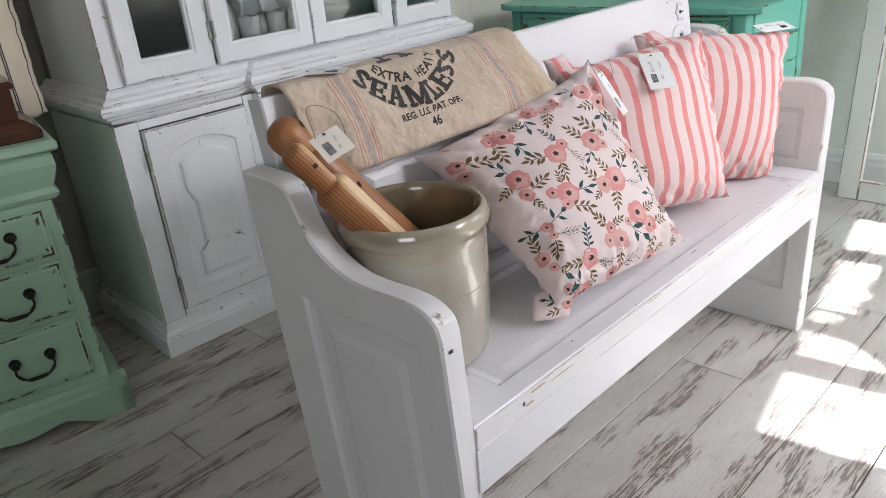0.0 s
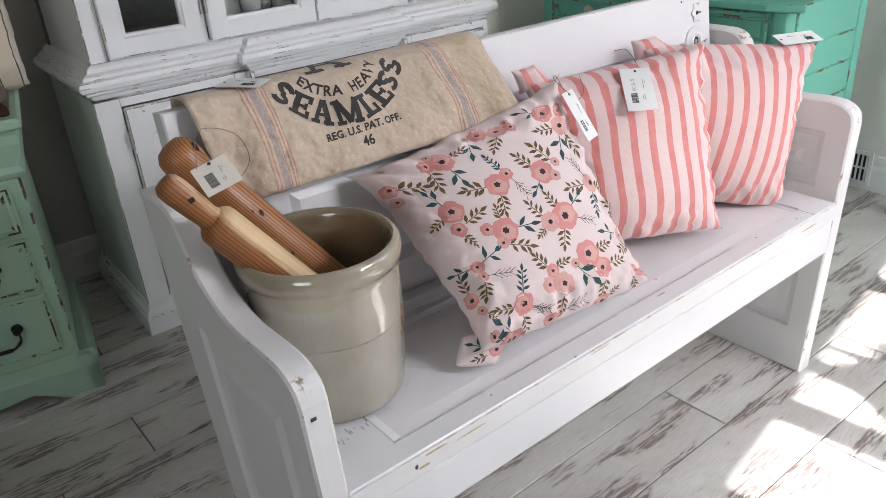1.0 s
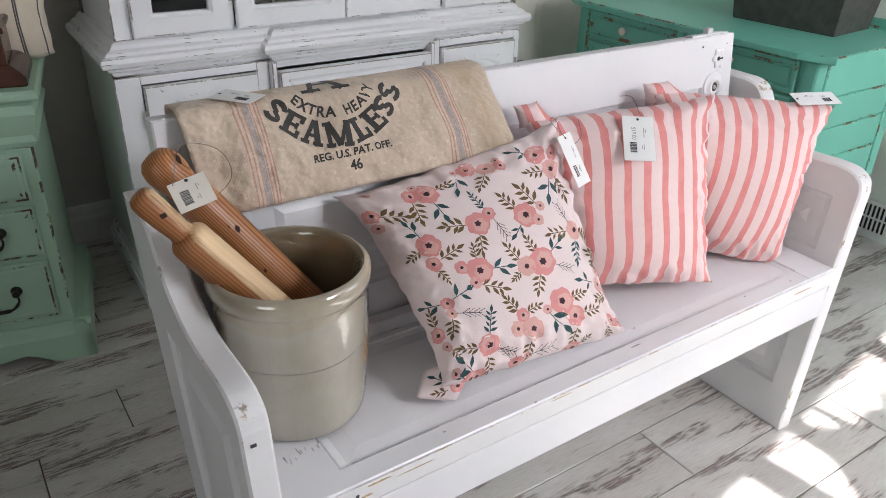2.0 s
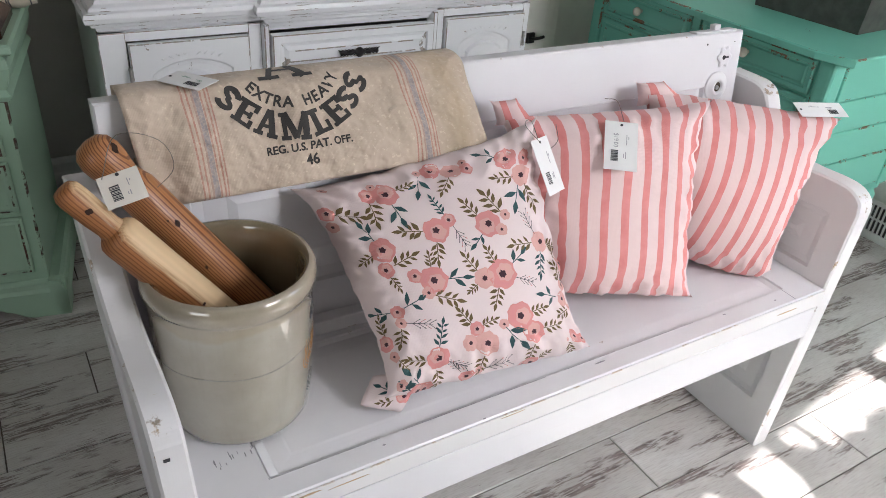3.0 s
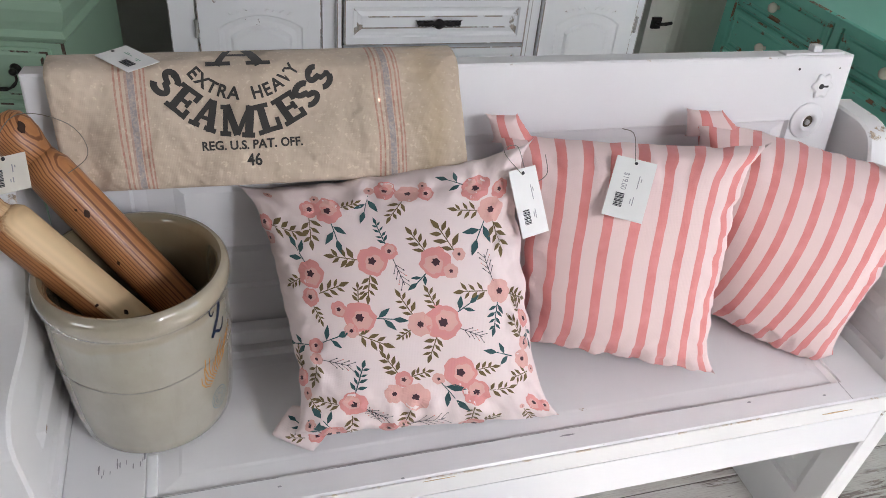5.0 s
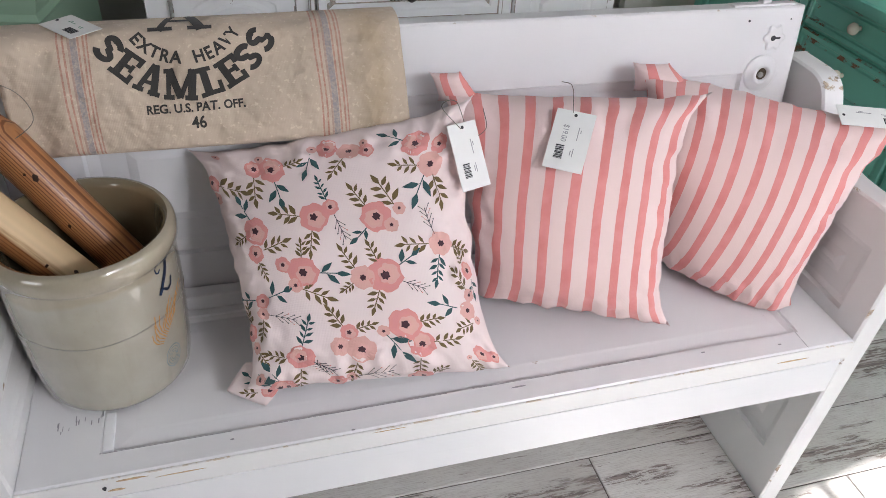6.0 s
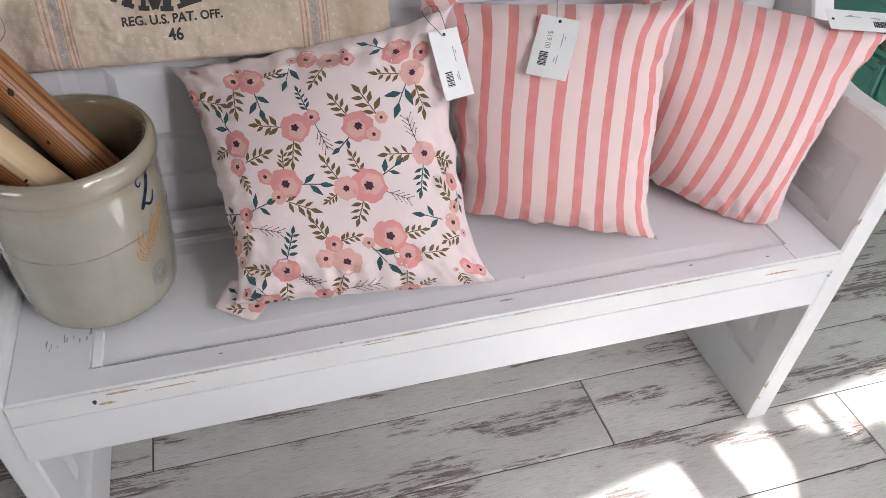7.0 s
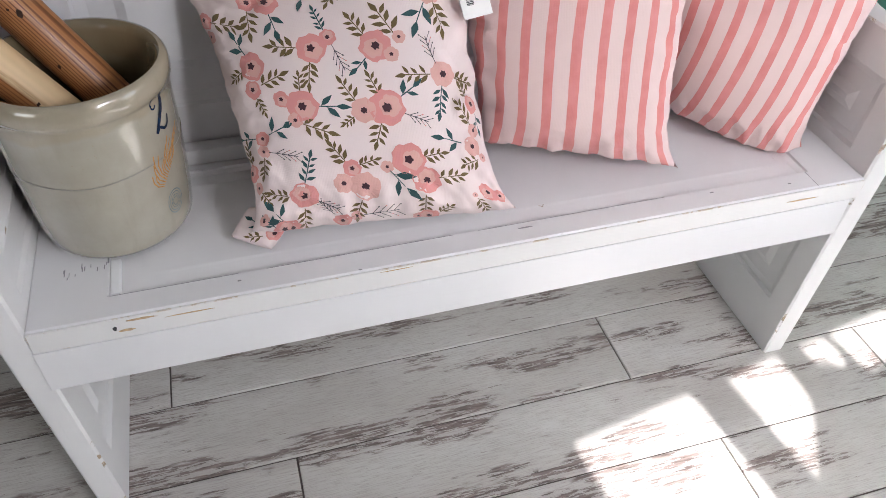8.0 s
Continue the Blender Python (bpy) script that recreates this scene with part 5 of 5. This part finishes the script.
d = cupboard_door(0.088, 0.407, 0.128, 0.672, 0.004, True)
part("knob", shaped(lathe([(0.004, 0), (0.004, 0.012), (0.010, 0.016), (0.011, 0.022), (0.006, 0.027), (0.001, 0.028)], 14), pose(0.303, 0.0, 0.34, 90)), IRON, d, "small black iron knob", True)
d = cupboard_door(1.043, 1.342, 0.128, 0.672, 0.004, False)
part("knob", shaped(lathe([(0.004, 0), (0.004, 0.012), (0.010, 0.016), (0.011, 0.022), (0.006, 0.027), (0.001, 0.028)], 14), pose(0.016, 0.0, 0.34, 90)), IRON, d, "small black iron knob", True)
for z0, z1 in ((0.545, 0.672), (0.405, 0.535), (0.265, 0.395), (0.128, 0.255)):
    drawer = part("drawer", panelled(0.518, z1 - z0, [(0, 0.03), (0, 0.002), (0.003, 0.0), (0.022, 0.0), (0.026, 0.006), (0.034, 0.007), (0.046, 0.002), (0.050, 0.002)]), HUTCH, hutch)
    drawer.location = (0.466, -0.022, z0)
    zc = (z1 - z0) / 2
    b = tube([(0.259 + 0.062 * (k / 10 - 1), -0.010 - 0.004 * math.sin(math.pi * k / 20), zc + 0.002 * math.sin(k * 1.2)) for k in range(21)], lambda f: 0.0038 + 0.0030 * abs(math.sin(f * math.pi * 6)), 8)
    for k in range(10):
        for sgn in (-1, 1):
            joined(b, shaped(lathe([(0.0003, -0.009), (0.0042, -0.001), (0.0003, 0.010)], 6), pose(0.259 + sgn * (0.012 + 0.0052 * k), -0.010, zc + (0.0045 if k % 2 else -0.0045), 0, sgn * (55 if k % 2 else 125), 0)))
    joined(b, shaped(lathe([(0.010, -0.004), (0.014, 0.004), (0.015, 0.009), (0.008, 0.014), (0.001, 0.015)], 14), pose(0.259, -0.006, zc, 90)))
    joined(b, box(0.208, 0.214, -0.010, 0.003, zc - 0.003, zc + 0.003, 0.001))
    joined(b, box(0.304, 0.310, -0.010, 0.003, zc - 0.003, zc + 0.003, 0.001))
    part("pull", b, IRON, drawer, "black cast iron leaf pull")

# glazed upper part
UY = 0.052
part("upper_side", box(0.045, 0.062, UY + 0.002, 0.50, 0.788, 2.0, 0.002), HUTCH, hutch)
part("upper_side", box(1.330, 1.347, UY + 0.002, 0.50, 0.788, 2.0, 0.002), HUTCH, hutch)
bm = box(0.043, 0.092, UY, UY + 0.022, 0.789, 2.0, 0.003)
box(1.305, 1.349, UY, UY + 0.022, 0.789, 2.0, 0.003, bm=bm)
box(0.092, 1.305, UY + 0.001, UY + 0.022, 0.789, 0.800, 0.001, bm=bm)
box(0.354, 0.370, UY + 0.001, UY + 0.022, 0.80, 1.92, 0.002, bm=bm)
box(1.046, 1.062, UY + 0.001, UY + 0.022, 0.80, 1.92, 0.002, bm=bm)
box(0.092, 1.305, UY + 0.001, UY + 0.022, 1.92, 2.0, 0.001, bm=bm)
part("upper_frame", bm, HUTCH, hutch)
part("cornice", stepped(0.035, 1.357, UY - 0.01, 0.51, [(1.99, 0.0), (2.01, 0.012), (2.03, 0.02), (2.05, 0.045), (2.07, 0.05)]), HUTCH, hutch)
# shelves take the same grey, with the interior's shade in it
part("shelf", box(0.062, 1.330, UY + 0.045, 0.48, 0.790, 0.806, 0.001), HUTCH_INSIDE_SHADE, hutch)
part("shelf", box(0.062, 1.330, UY + 0.045, 0.48, 1.18, 1.198, 0.002), HUTCH_INSIDE_SHADE, hutch)
part("shelf", box(0.062, 1.330, UY + 0.045, 0.48, 1.56, 1.578, 0.002), HUTCH_INSIDE_SHADE, hutch)
for x0, x1, hl in ((0.090, 0.352, False), (0.372, 0.706, True), (0.712, 1.044, False), (1.064, 1.307, True)):
    w = x1 - x0
    leaf = part("glazed_door", panelled(w, 1.13, [(0, 0.020), (0, 0.002), (0.003, 0.0), (0.046, 0.0), (0.050, 0.004), (0.056, 0.006), (0.058, 0.012), (0.058, 0.020)], hole=True), HUTCH_PLAIN, hutch, "door frame with a plain glass pane")
    leaf.location = (x0, UY - 0.021, 0.798)
    part("pane", box(0.056, w - 0.056, 0.013, 0.016, 0.056, 1.074, 0), GLASS, leaf)
    for z in (0.10, 1.03):
        hinge(leaf, -0.003 if hl else w + 0.003, z, -0.002)


def dish(name, label, category, profile, x, y, z, material, extra=None, group=""):
    ob = tagged(part(name, lathe(profile, 32, cap=False), material, None, smooth=True), label, category, group)
    ob.matrix_world = H @ pose(x, y, z)
    if extra:
        part(*extra, parent=ob)
    return ob


JUG = [(0.001, 0.0), (0.045, 0.0), (0.060, 0.02), (0.066, 0.06), (0.058, 0.11), (0.043, 0.15), (0.045, 0.175), (0.052, 0.185), (0.049, 0.185), (0.040, 0.16), (0.05, 0.10), (0.055, 0.05), (0.001, 0.01)]
jug = dish("pitcher", "white ceramic pitcher standing in the hutch", "pitcher", JUG, 0.475, 0.20, 0.806, PORCELAIN)
part("handle", tube(arc_points([(0.046, 0, 0.165), (0.085, 0, 0.155), (0.095, 0, 0.11), (0.065, 0, 0.06)], 6), 0.007), PORCELAIN, jug, smooth=True)
dish("pitcher", "grey ceramic pitcher standing in the hutch", "pitcher", [(r * 0.9, z * 1.15) for r, z in JUG], 0.60, 0.24, 0.806, DISHGREY)
PLATE = [(0.001, 0.0), (0.06, 0.0), (0.075, 0.006), (0.125, 0.016), (0.127, 0.019), (0.075, 0.010), (0.001, 0.005)]
for x, tint in ((0.86, PORCELAIN), (0.95, DISHGREY)):
    p = dish("plate", "white dinner plate leaning at the back of the hutch", "plate", PLATE, x, 0.40, 0.935, tint, group="plates in the hutch")
    p.matrix_world = H @ pose(x, 0.42, 0.93, 78, 0, 0)
BOWL = [(0.001, 0.0), (0.035, 0.0), (0.04, 0.012), (0.085, 0.06), (0.09, 0.085), (0.087, 0.085), (0.08, 0.06), (0.035, 0.016), (0.001, 0.014)]
for k in range(3):
    dish("bowl", "white bowl, one of a stack in the hutch", "bowl", BOWL, 0.90, 0.22, 0.806 + 0.022 * k, PORCELAIN, group="bowls in the hutch")
TUMBLER = [(0.001, 0.0), (0.028, 0.0), (0.033, 0.10), (0.031, 0.10), (0.026, 0.006), (0.001, 0.005)]
for k in range(4):
    dish("tumbler", "clear glass tumbler standing in the hutch", "tumbler", TUMBLER, 0.545 + 0.05 * k, 0.13 + 0.03 * (k % 2), 0.806, STEEL if k % 2 else PORCELAIN, group="tumblers in the hutch")

# ---------------------------------------------------------------- sage green dresser
D = pose(-0.037, 1.224, 0, 0, 0, -11.3)
dresser = thing("dresser", "sage green distressed chest of drawers with black iron pulls", "dresser", D)
part("carcass", box(-0.90, -0.038, 0.020, 0.46, 0.10, 0.61, 0.006), GREEN, dresser)
# base with shaped bracket feet
def skirt(x):
    e = min(abs(x - (-0.93)), abs(x - 0.0))
    return 0.0 if e < 0.09 else 0.028 * (1 - math.cos(math.pi * min(1, (e - 0.09) / 0.07))) / 2 if e < 0.16 else 0.028 + 0.006 * math.cos((e - 0.16) * 30)
xs = [-0.93 + 0.93 * k / 90 for k in range(91)]
rows = [[(x, 0.0, skirt(x)), (x, 0.0, 0.075), (x, 0.006, 0.085), (x, 0.008, 0.098), (x, 0.016, 0.108), (x, 0.024, 0.112), (x, 0.024, 0.08), (x, 0.02, skirt(x))] for x in xs]
part("skirt", loft(rows), GREEN, dresser, "moulded base with bracket feet")
rows = [[(0.0, y, 0.0 if min(y, 0.48 - y) < 0.09 else 0.03), (0.0, y, 0.075), (-0.006, y, 0.085), (-0.008, y, 0.098), (-0.016, y, 0.108), (-0.04, y, 0.112), (-0.04, y, 0.08), (-0.02, y, 0.0 if min(y, 0.48 - y) < 0.09 else 0.03)] for y in [0.0 + 0.48 * k / 40 for k in range(41)]]
part("skirt", loft(rows), GREEN, dresser)
part("frieze", trays([(-0.90 - e, -0.038 + e, 0.020 - e, 0.46, z) for z, e in ((0.605, 0.0), (0.612, 0.010), (0.622, 0.016), (0.630, 0.010), (0.636, 0.006), (0.660, 0.016), (0.690, 0.024), (0.712, 0.022), (0.720, 0.012), (0.724, 0.016))]), GREEN, dresser, "bulging top drawer and cornice")
part("top", trays([(-0.93, -0.006, -0.006, 0.48, 0.722), (-0.936, 0.0, -0.012, 0.48, 0.728), (-0.936, 0.0, -0.012, 0.48, 0.742), (-0.93, -0.006, -0.006, 0.48, 0.748)]), GREEN, dresser)
for z0, z1 in ((0.468, 0.592), (0.315, 0.455), (0.135, 0.302)):
    drawer = part("drawer", panelled(0.80, z1 - z0, [(0, 0.03), (0, 0.0), (0.005, -0.005), (0.010, -0.005), (0.016, -0.008), (0.024, -0.008)]), GREEN, dresser)
    drawer.location = (-0.868, 0.014, z0)
    for xc in (0.18, 0.675):
        zc = (z1 - z0) / 2 + 0.012
        b = bmesh.new()
        for sgn in (-1, 1):
            joined(b, shaped(lathe([(0.013, 0), (0.014, 0.004), (0.009, 0.008), (0.0055, 0.014), (0.0085, 0.020), (0.009, 0.026), (0.004, 0.031), (0.001, 0.0315)], 16), pose(xc + sgn * 0.040, -0.004, zc, 90)))
        tube(arc_points([(xc - 0.040, -0.022, zc - 0.002), (xc - 0.043, -0.026, zc - 0.022), (xc - 0.026, -0.030, zc - 0.040), (xc, -0.031, zc - 0.043), (xc + 0.026, -0.030, zc - 0.040), (xc + 0.043, -0.026, zc - 0.022), (xc + 0.040, -0.022, zc - 0.002)], 6), lambda f: 0.0030 + 0.0022 * (abs(f - 0.5) < 0.12) + 0.0012 * (abs(f - 0.25) < 0.05 or abs(f - 0.75) < 0.05), 8, bm=b)
        part("pull", b, IRON, drawer, "black cast iron bail pull", True)

# dark wooden chest top and ticking pillow on the dresser
wbox = thing("wooden_box", "dark mahogany lidded box with a flared foot, on the green dresser", "box", D @ pose(-0.34, 0.03, 0.748))
part("foot", trays([(0.0, 0.318, 0.0, 0.20, 0.0), (0.0, 0.322, -0.004, 0.2, 0.004), (0.0, 0.322, -0.004, 0.20, 0.020), (0.0, 0.314, 0.004, 0.20, 0.028), (0.0, 0.300, 0.016, 0.19, 0.040), (0.0, 0.290, 0.024, 0.18, 0.046)]), MAHOGANY, wbox)
part("case", box(0.0, 0.286, 0.028, 0.178, 0.045, 0.118, 0.004), MAHOGANY, wbox)
part("lid", trays([(-0.004, 0.292, 0.022, 0.182, 0.117), (-0.006, 0.294, 0.020, 0.184, 0.122), (-0.006, 0.294, 0.020, 0.184, 0.128), (0.0, 0.288, 0.026, 0.178, 0.134)]), MAHOGANY, wbox)
tick = Cushion((-0.34, 1.62, 1.17), (0.085, 1.555, 1.165), (-0.31, 1.53, 0.752), (0.062, 1.500, 0.752), 0.060, (0.03, 0.04, 0.0, 0.04), 21.0)
cushion = tagged(part("throw_pillow", tick.mesh(30), TICKING, None, smooth=True), "cream ticking pillow with dark lines, leaning on the green dresser", "throw pillow")
for u in (0.62, 0.635, 0.80, 0.815, 0.955):
    part("woven_line", tube([tick.at(u, k / 30) + tick.normal(u, max(0.05, min(0.95, k / 30))) * 0.0005 for k in range(31)], 0.0018, 5), TICKLINE, cushion)

# ---------------------------------------------------------------- teal chest
chest = thing("sideboard", "bright teal distressed wooden sideboard with cream knobs on turned legs", "sideboard", pose(1.79, 0.41, 0))
part("carcass", box(0.012, 0.47, 0.006, 0.945, 0.34, 0.765, 0.003), TEAL, chest)
bm = box(0.0, 0.052, 0.0, 0.052, 0.335, 0.766, 0.014, 3)
part("corner_post", bm, TEAL, chest)
part("corner_post", box(0.0, 0.052, 0.900, 0.952, 0.335, 0.766, 0.014, 3), TEAL, chest)
part("corner_post", box(0.43, 0.475, -0.004, 0.045, 0.335, 0.766, 0.004), TEAL, chest)
part("centre_post", box(0.002, 0.03, 0.468, 0.500, 0.338, 0.766, 0.003), TEAL, chest)
part("top", loft([[(x, y, z) for x, y in [(-0.035 - e, 0.05), (0.0, -0.045 - e), (0.54 + e, -0.045 - e), (0.54 + e, 1.0 + e), (0.0, 1.0 + e), (-0.035 - e, 0.92), (-0.045 - e, 0.6), (-0.045 - e, 0.35)]] for z, e in ((0.766, -0.012), (0.770, 0.0), (0.786, 0.0), (0.790, -0.005))]), TEAL, chest, "wide board with a moulded edge")
for y0, y1 in ((0.060, 0.462), (0.506, 0.895)):
    for z0, z1 in ((0.662, 0.758), (0.530, 0.652), (0.352, 0.520)):
        w = y1 - y0
        drawer = part("drawer", shaped(panelled(w, z1 - z0, [(0, 0.02), (0, 0.0), (0.004, -0.004), (0.014, -0.004), (0.017, 0.0), (0.022, 0.0), (0.026, -0.003), (0.04, -0.003)]), pose(0, 0, 0, 0, 0, -90)), TEAL, chest)
        drawer.location = (0.004, y1, z0)
        b = shaped(lathe([(0.006, 0), (0.006, 0.008), (0.013, 0.014), (0.015, 0.020), (0.012, 0.027), (0.001, 0.030)], 18), pose(-0.003, -w * 0.46, (z1 - z0) * 0.55, 0, -90, 0))
        part("knob", b, KNOB, drawer, "round cream knob", True)
for k, (z0, z1) in enumerate(((0.655, 0.758), (0.560, 0.650), (0.460, 0.555), (0.345, 0.455))):
    part("side_plank", box(0.056, 0.428, -0.001, 0.012, z0, z1, 0.004), TEAL, chest)
LEG = [(0.012, 0.0), (0.020, 0.006), (0.024, 0.025), (0.017, 0.045), (0.018, 0.07), (0.030, 0.16), (0.034, 0.22), (0.026, 0.25), (0.022, 0.26), (0.034, 0.275), (0.037, 0.29), (0.030, 0.305), (0.028, 0.312), (0.036, 0.32), (0.036, 0.342)]
for x, y in ((0.035, 0.035), (0.44, 0.035), (0.035, 0.91), (0.44, 0.91)):
    part("leg", shaped(lathe(LEG, 20), Matrix.Translation((x, y, 0))), TEAL, chest, smooth=True)

bin_ = thing("metal_bin", "dark grey metal bin standing on the teal sideboard", "bin", pose(2.02, 0.52, 0.790, 0, 0, 4))
part("wall", loft([[(x, y, z) for x, y in ((-e, -e), (0.22 + e, -e), (0.22 + e, 0.34 + e), (-e, 0.34 + e))] for z, e in ((0.0, 0.0), (0.10, 0.010), (0.16, 0.016), (0.16, 0.012), (0.10, 0.006), (0.012, -0.004))]), DARKBOX, bin_)
tagged(part("jar", shaped(lathe([(0.001, 0), (0.04, 0), (0.045, 0.02), (0.045, 0.12), (0.03, 0.15), (0.03, 0.175), (0.001, 0.176)], 24), Matrix.Translation((2.14, 0.72, 0.803))), BLUE, None, smooth=True), "blue glass jar in the grey metal bin", "jar")
tray = thing("wooden_tray", "shallow teal painted tray on the sideboard", "tray", pose(2.26, 0.44, 0.790))
part("base", box(0, 0.06, 0, 0.5, 0, 0.010, 0.002), TEAL, tray)
part("rim", box(0, 0.012, 0, 0.5, 0.010, 0.032, 0.003), TEAL, tray)

# ---------------------------------------------------------------- leaning frame, wall vent
fr = thing("picture_frame", "large empty white distressed wooden frame leaning on the wall", "frame", pose(2.37, 0.268, 0.0, -7, 0, -90))
W_, H_ = 0.85, 1.7
for x0, x1, z0, z1, nm in ((0, 0.075, 0, H_, "stile"), (W_ - 0.075, W_, 0, H_, "stile"), (0.075, W_ - 0.075, 0, 0.075, "rail"), (0.075, W_ - 0.075, H_ - 0.075, H_, "rail")):
    part(nm, box(x0, x1, 0, 0.035, z0, z1, 0.004), FRAME_PAINT, fr)
vent = thing("wall_vent", "white metal vent grille let into the baseboard", "vent", pose(X1 - 0.018, 0.70, 0.02, 0, 0, -90))
part("backing", box(0.006, 0.29, -0.002, 0.0, 0.006, 0.12, 0), VENTDARK, vent)
part("frame", panelled(0.30, 0.13, [(0, 0.0), (0, -0.006), (0.014, -0.008), (0.014, -0.002)], hole=True), TRIM, vent)
for k in range(17):
    part("slat", box(0.016 + 0.0163 * k, 0.022 + 0.0163 * k, -0.007, -0.002, 0.014, 0.116, 0), TRIM, vent)
part("crossbar", box(0.014, 0.286, -0.0075, -0.003, 0.062, 0.068, 0), TRIM, vent)


# ---------------------------------------------------------------- price tags
def price_tag(label, m, w=0.045, h=0.075, card=CARD, loop=None, bars=GREY_INK, price=""):
    tag = thing("price_tag", label, "price tag", m, group="price tags")
    b = box(-w / 2, w / 2, -h / 2, h / 2, -0.0004, 0.0004, 0)
    part("card", b, card, tag)
    b = bmesh.new()
    y = -h * 0.32
    for k in range(11):
        thick = 0.0007 + 0.0005 * (k * 5 % 3)
        box(-w * 0.30, -w * 0.30 + 0.0125, y, y + thick, 0.0005, 0.0008, 0, bm=b)
        y += thick + 0.0006 + 0.0003 * (k % 2)
    part("barcode", b, INK, tag)
    if price:
        part("price", shaped(text_bm(price, 0.0115, 0.0, 0.85), pose(-w * 0.22, h * 0.11, 0.0006, 0, 0, -90)), bars, tag, "small grey printed price")
    b = bmesh.new()
    for x, y0, y1 in ((0.08, -0.24, -0.16), (0.14, -0.26, -0.12), (0.16, 0.02, 0.24), (0.22, 0.14, 0.20)):
        box(w * x, w * x + 0.0011, h * y0, h * y1, 0.0005, 0.0008, 0, bm=b)
    part("print", b, bars, tag)
    b = lathe([(0.0005, 0.0005), (0.0025, 0.0005), (0.0025, 0.0009), (0.0005, 0.0009)], 10)
    part("eyelet", shaped(b, Matrix.Translation((0, h * 0.43, 0))), INK, tag)
    if loop:
        inv = m.inverted()
        part("string", tube([inv @ p for p in arc_points(loop, 6)], 0.0006, 5), STRING, tag)
    return tag


def facing(centre, right, up):
    """A pose at centre whose x goes to the right and y up along the given ways."""
    x = Vector(right).normalized()
    z = x.cross(Vector(up)).normalized()
    y = z.cross(x)
    m = Matrix((x, y, z)).transposed().to_4x4()
    m.translation = Vector(centre)
    return m


price_tag("white price tag tied to the flowered pillow's corner", facing((0.676, 0.186, 0.784), (0.92, 0.38, -0.08), (-0.15, 0.52, 0.80)), 0.052, 0.096, loop=[(0.666, 0.200, 0.820), (0.640, 0.215, 0.850), (0.668, 0.235, 0.845), (0.685, 0.215, 0.800), (0.705, 0.205, 0.815), (0.70, 0.21, 0.845)])
price_tag("white price tag tied to the striped pillow", facing((0.824, 0.174, 0.800), (0.83, -0.55, -0.02), (0.35, 0.60, 0.62)), 0.058, 0.092, price="$19.00", loop=[(0.826, 0.180, 0.842), (0.836, 0.215, 0.865), (0.83, 0.24, 0.862)])
price_tag("white price tag lying over the striped pillow's corner", facing((1.322, 0.137, 0.811), (0.28, 0.92, 0.35), (-1.0, 0.31, 0.05)), 0.042, 0.112)
price_tag("cream paper tag lying on the grain sack", facing((0.156, 0.412, 0.9165), (0.62, 0.5, 0.0), (-0.85, 0.75, 0.02)), 0.05, 0.072, bars=GREEN_INK)
price_tag("cream paper tag wired to the reddish rolling pin", facing((0.020, 0.237, 0.850), (0.95, -0.05, 0.22), (-0.30, 0.72, 0.60)), 0.052, 0.045, card=KRAFT, loop=[(-0.002, 0.245, 0.862), (0.03, 0.30, 0.895), (0.085, 0.31, 0.875), (0.10, 0.31, 0.83), (0.06, 0.30, 0.80)])

# ---------------------------------------------------------------- floor planks
PLANK_W, PLANK_L, GAP = 0.171, 1.20, 0.0035
floor = thing("floor", "whitewashed grey wood-look plank tiles, worn brown in places", "floor", kind="structure")
FIRST_ROW = -18
KNOWN = {1: 0.117, 0: 1.003, -1: 0.331, -2: 1.105, 5: -0.033, 7: 0.385}
meshes = {}
rng = random.Random(5)
for row in range(FIRST_ROW, 12):
    y0 = 0.014 + PLANK_W * row
    y1 = min(y0 + PLANK_W, Y1)
    start = KNOWN.get(row, rng.uniform(0, PLANK_L))
    x = start - PLANK_L * math.ceil((start - X0) / PLANK_L)
    while x < X1:
        a, b = max(x, X0), min(x + PLANK_L, X1)
        x += PLANK_L
        if b - a < 0.02 or y1 - y0 < 0.02:
            continue
        key = (round(b - a, 3), round(y1 - y0, 3))
        if key not in meshes:
            w, d, e = b - a - GAP, y1 - y0 - GAP, 0.0015
            bm = trays([(0, w, 0, d, -0.012), (0, w, 0, d, -0.0015), (e, w - e, e, d - e, 0.0)])
            bmesh.ops.recalc_face_normals(bm, faces=bm.faces[:])
            me = bpy.data.meshes.new("plank")
            bm.to_mesh(me)
            bm.free()
            me.materials.append(FLOOR)
            meshes[key] = me
        ob = new("plank", meshes[key])
        ob.parent = floor
        ob.location = (a + GAP / 2, y0 + GAP / 2, 0)
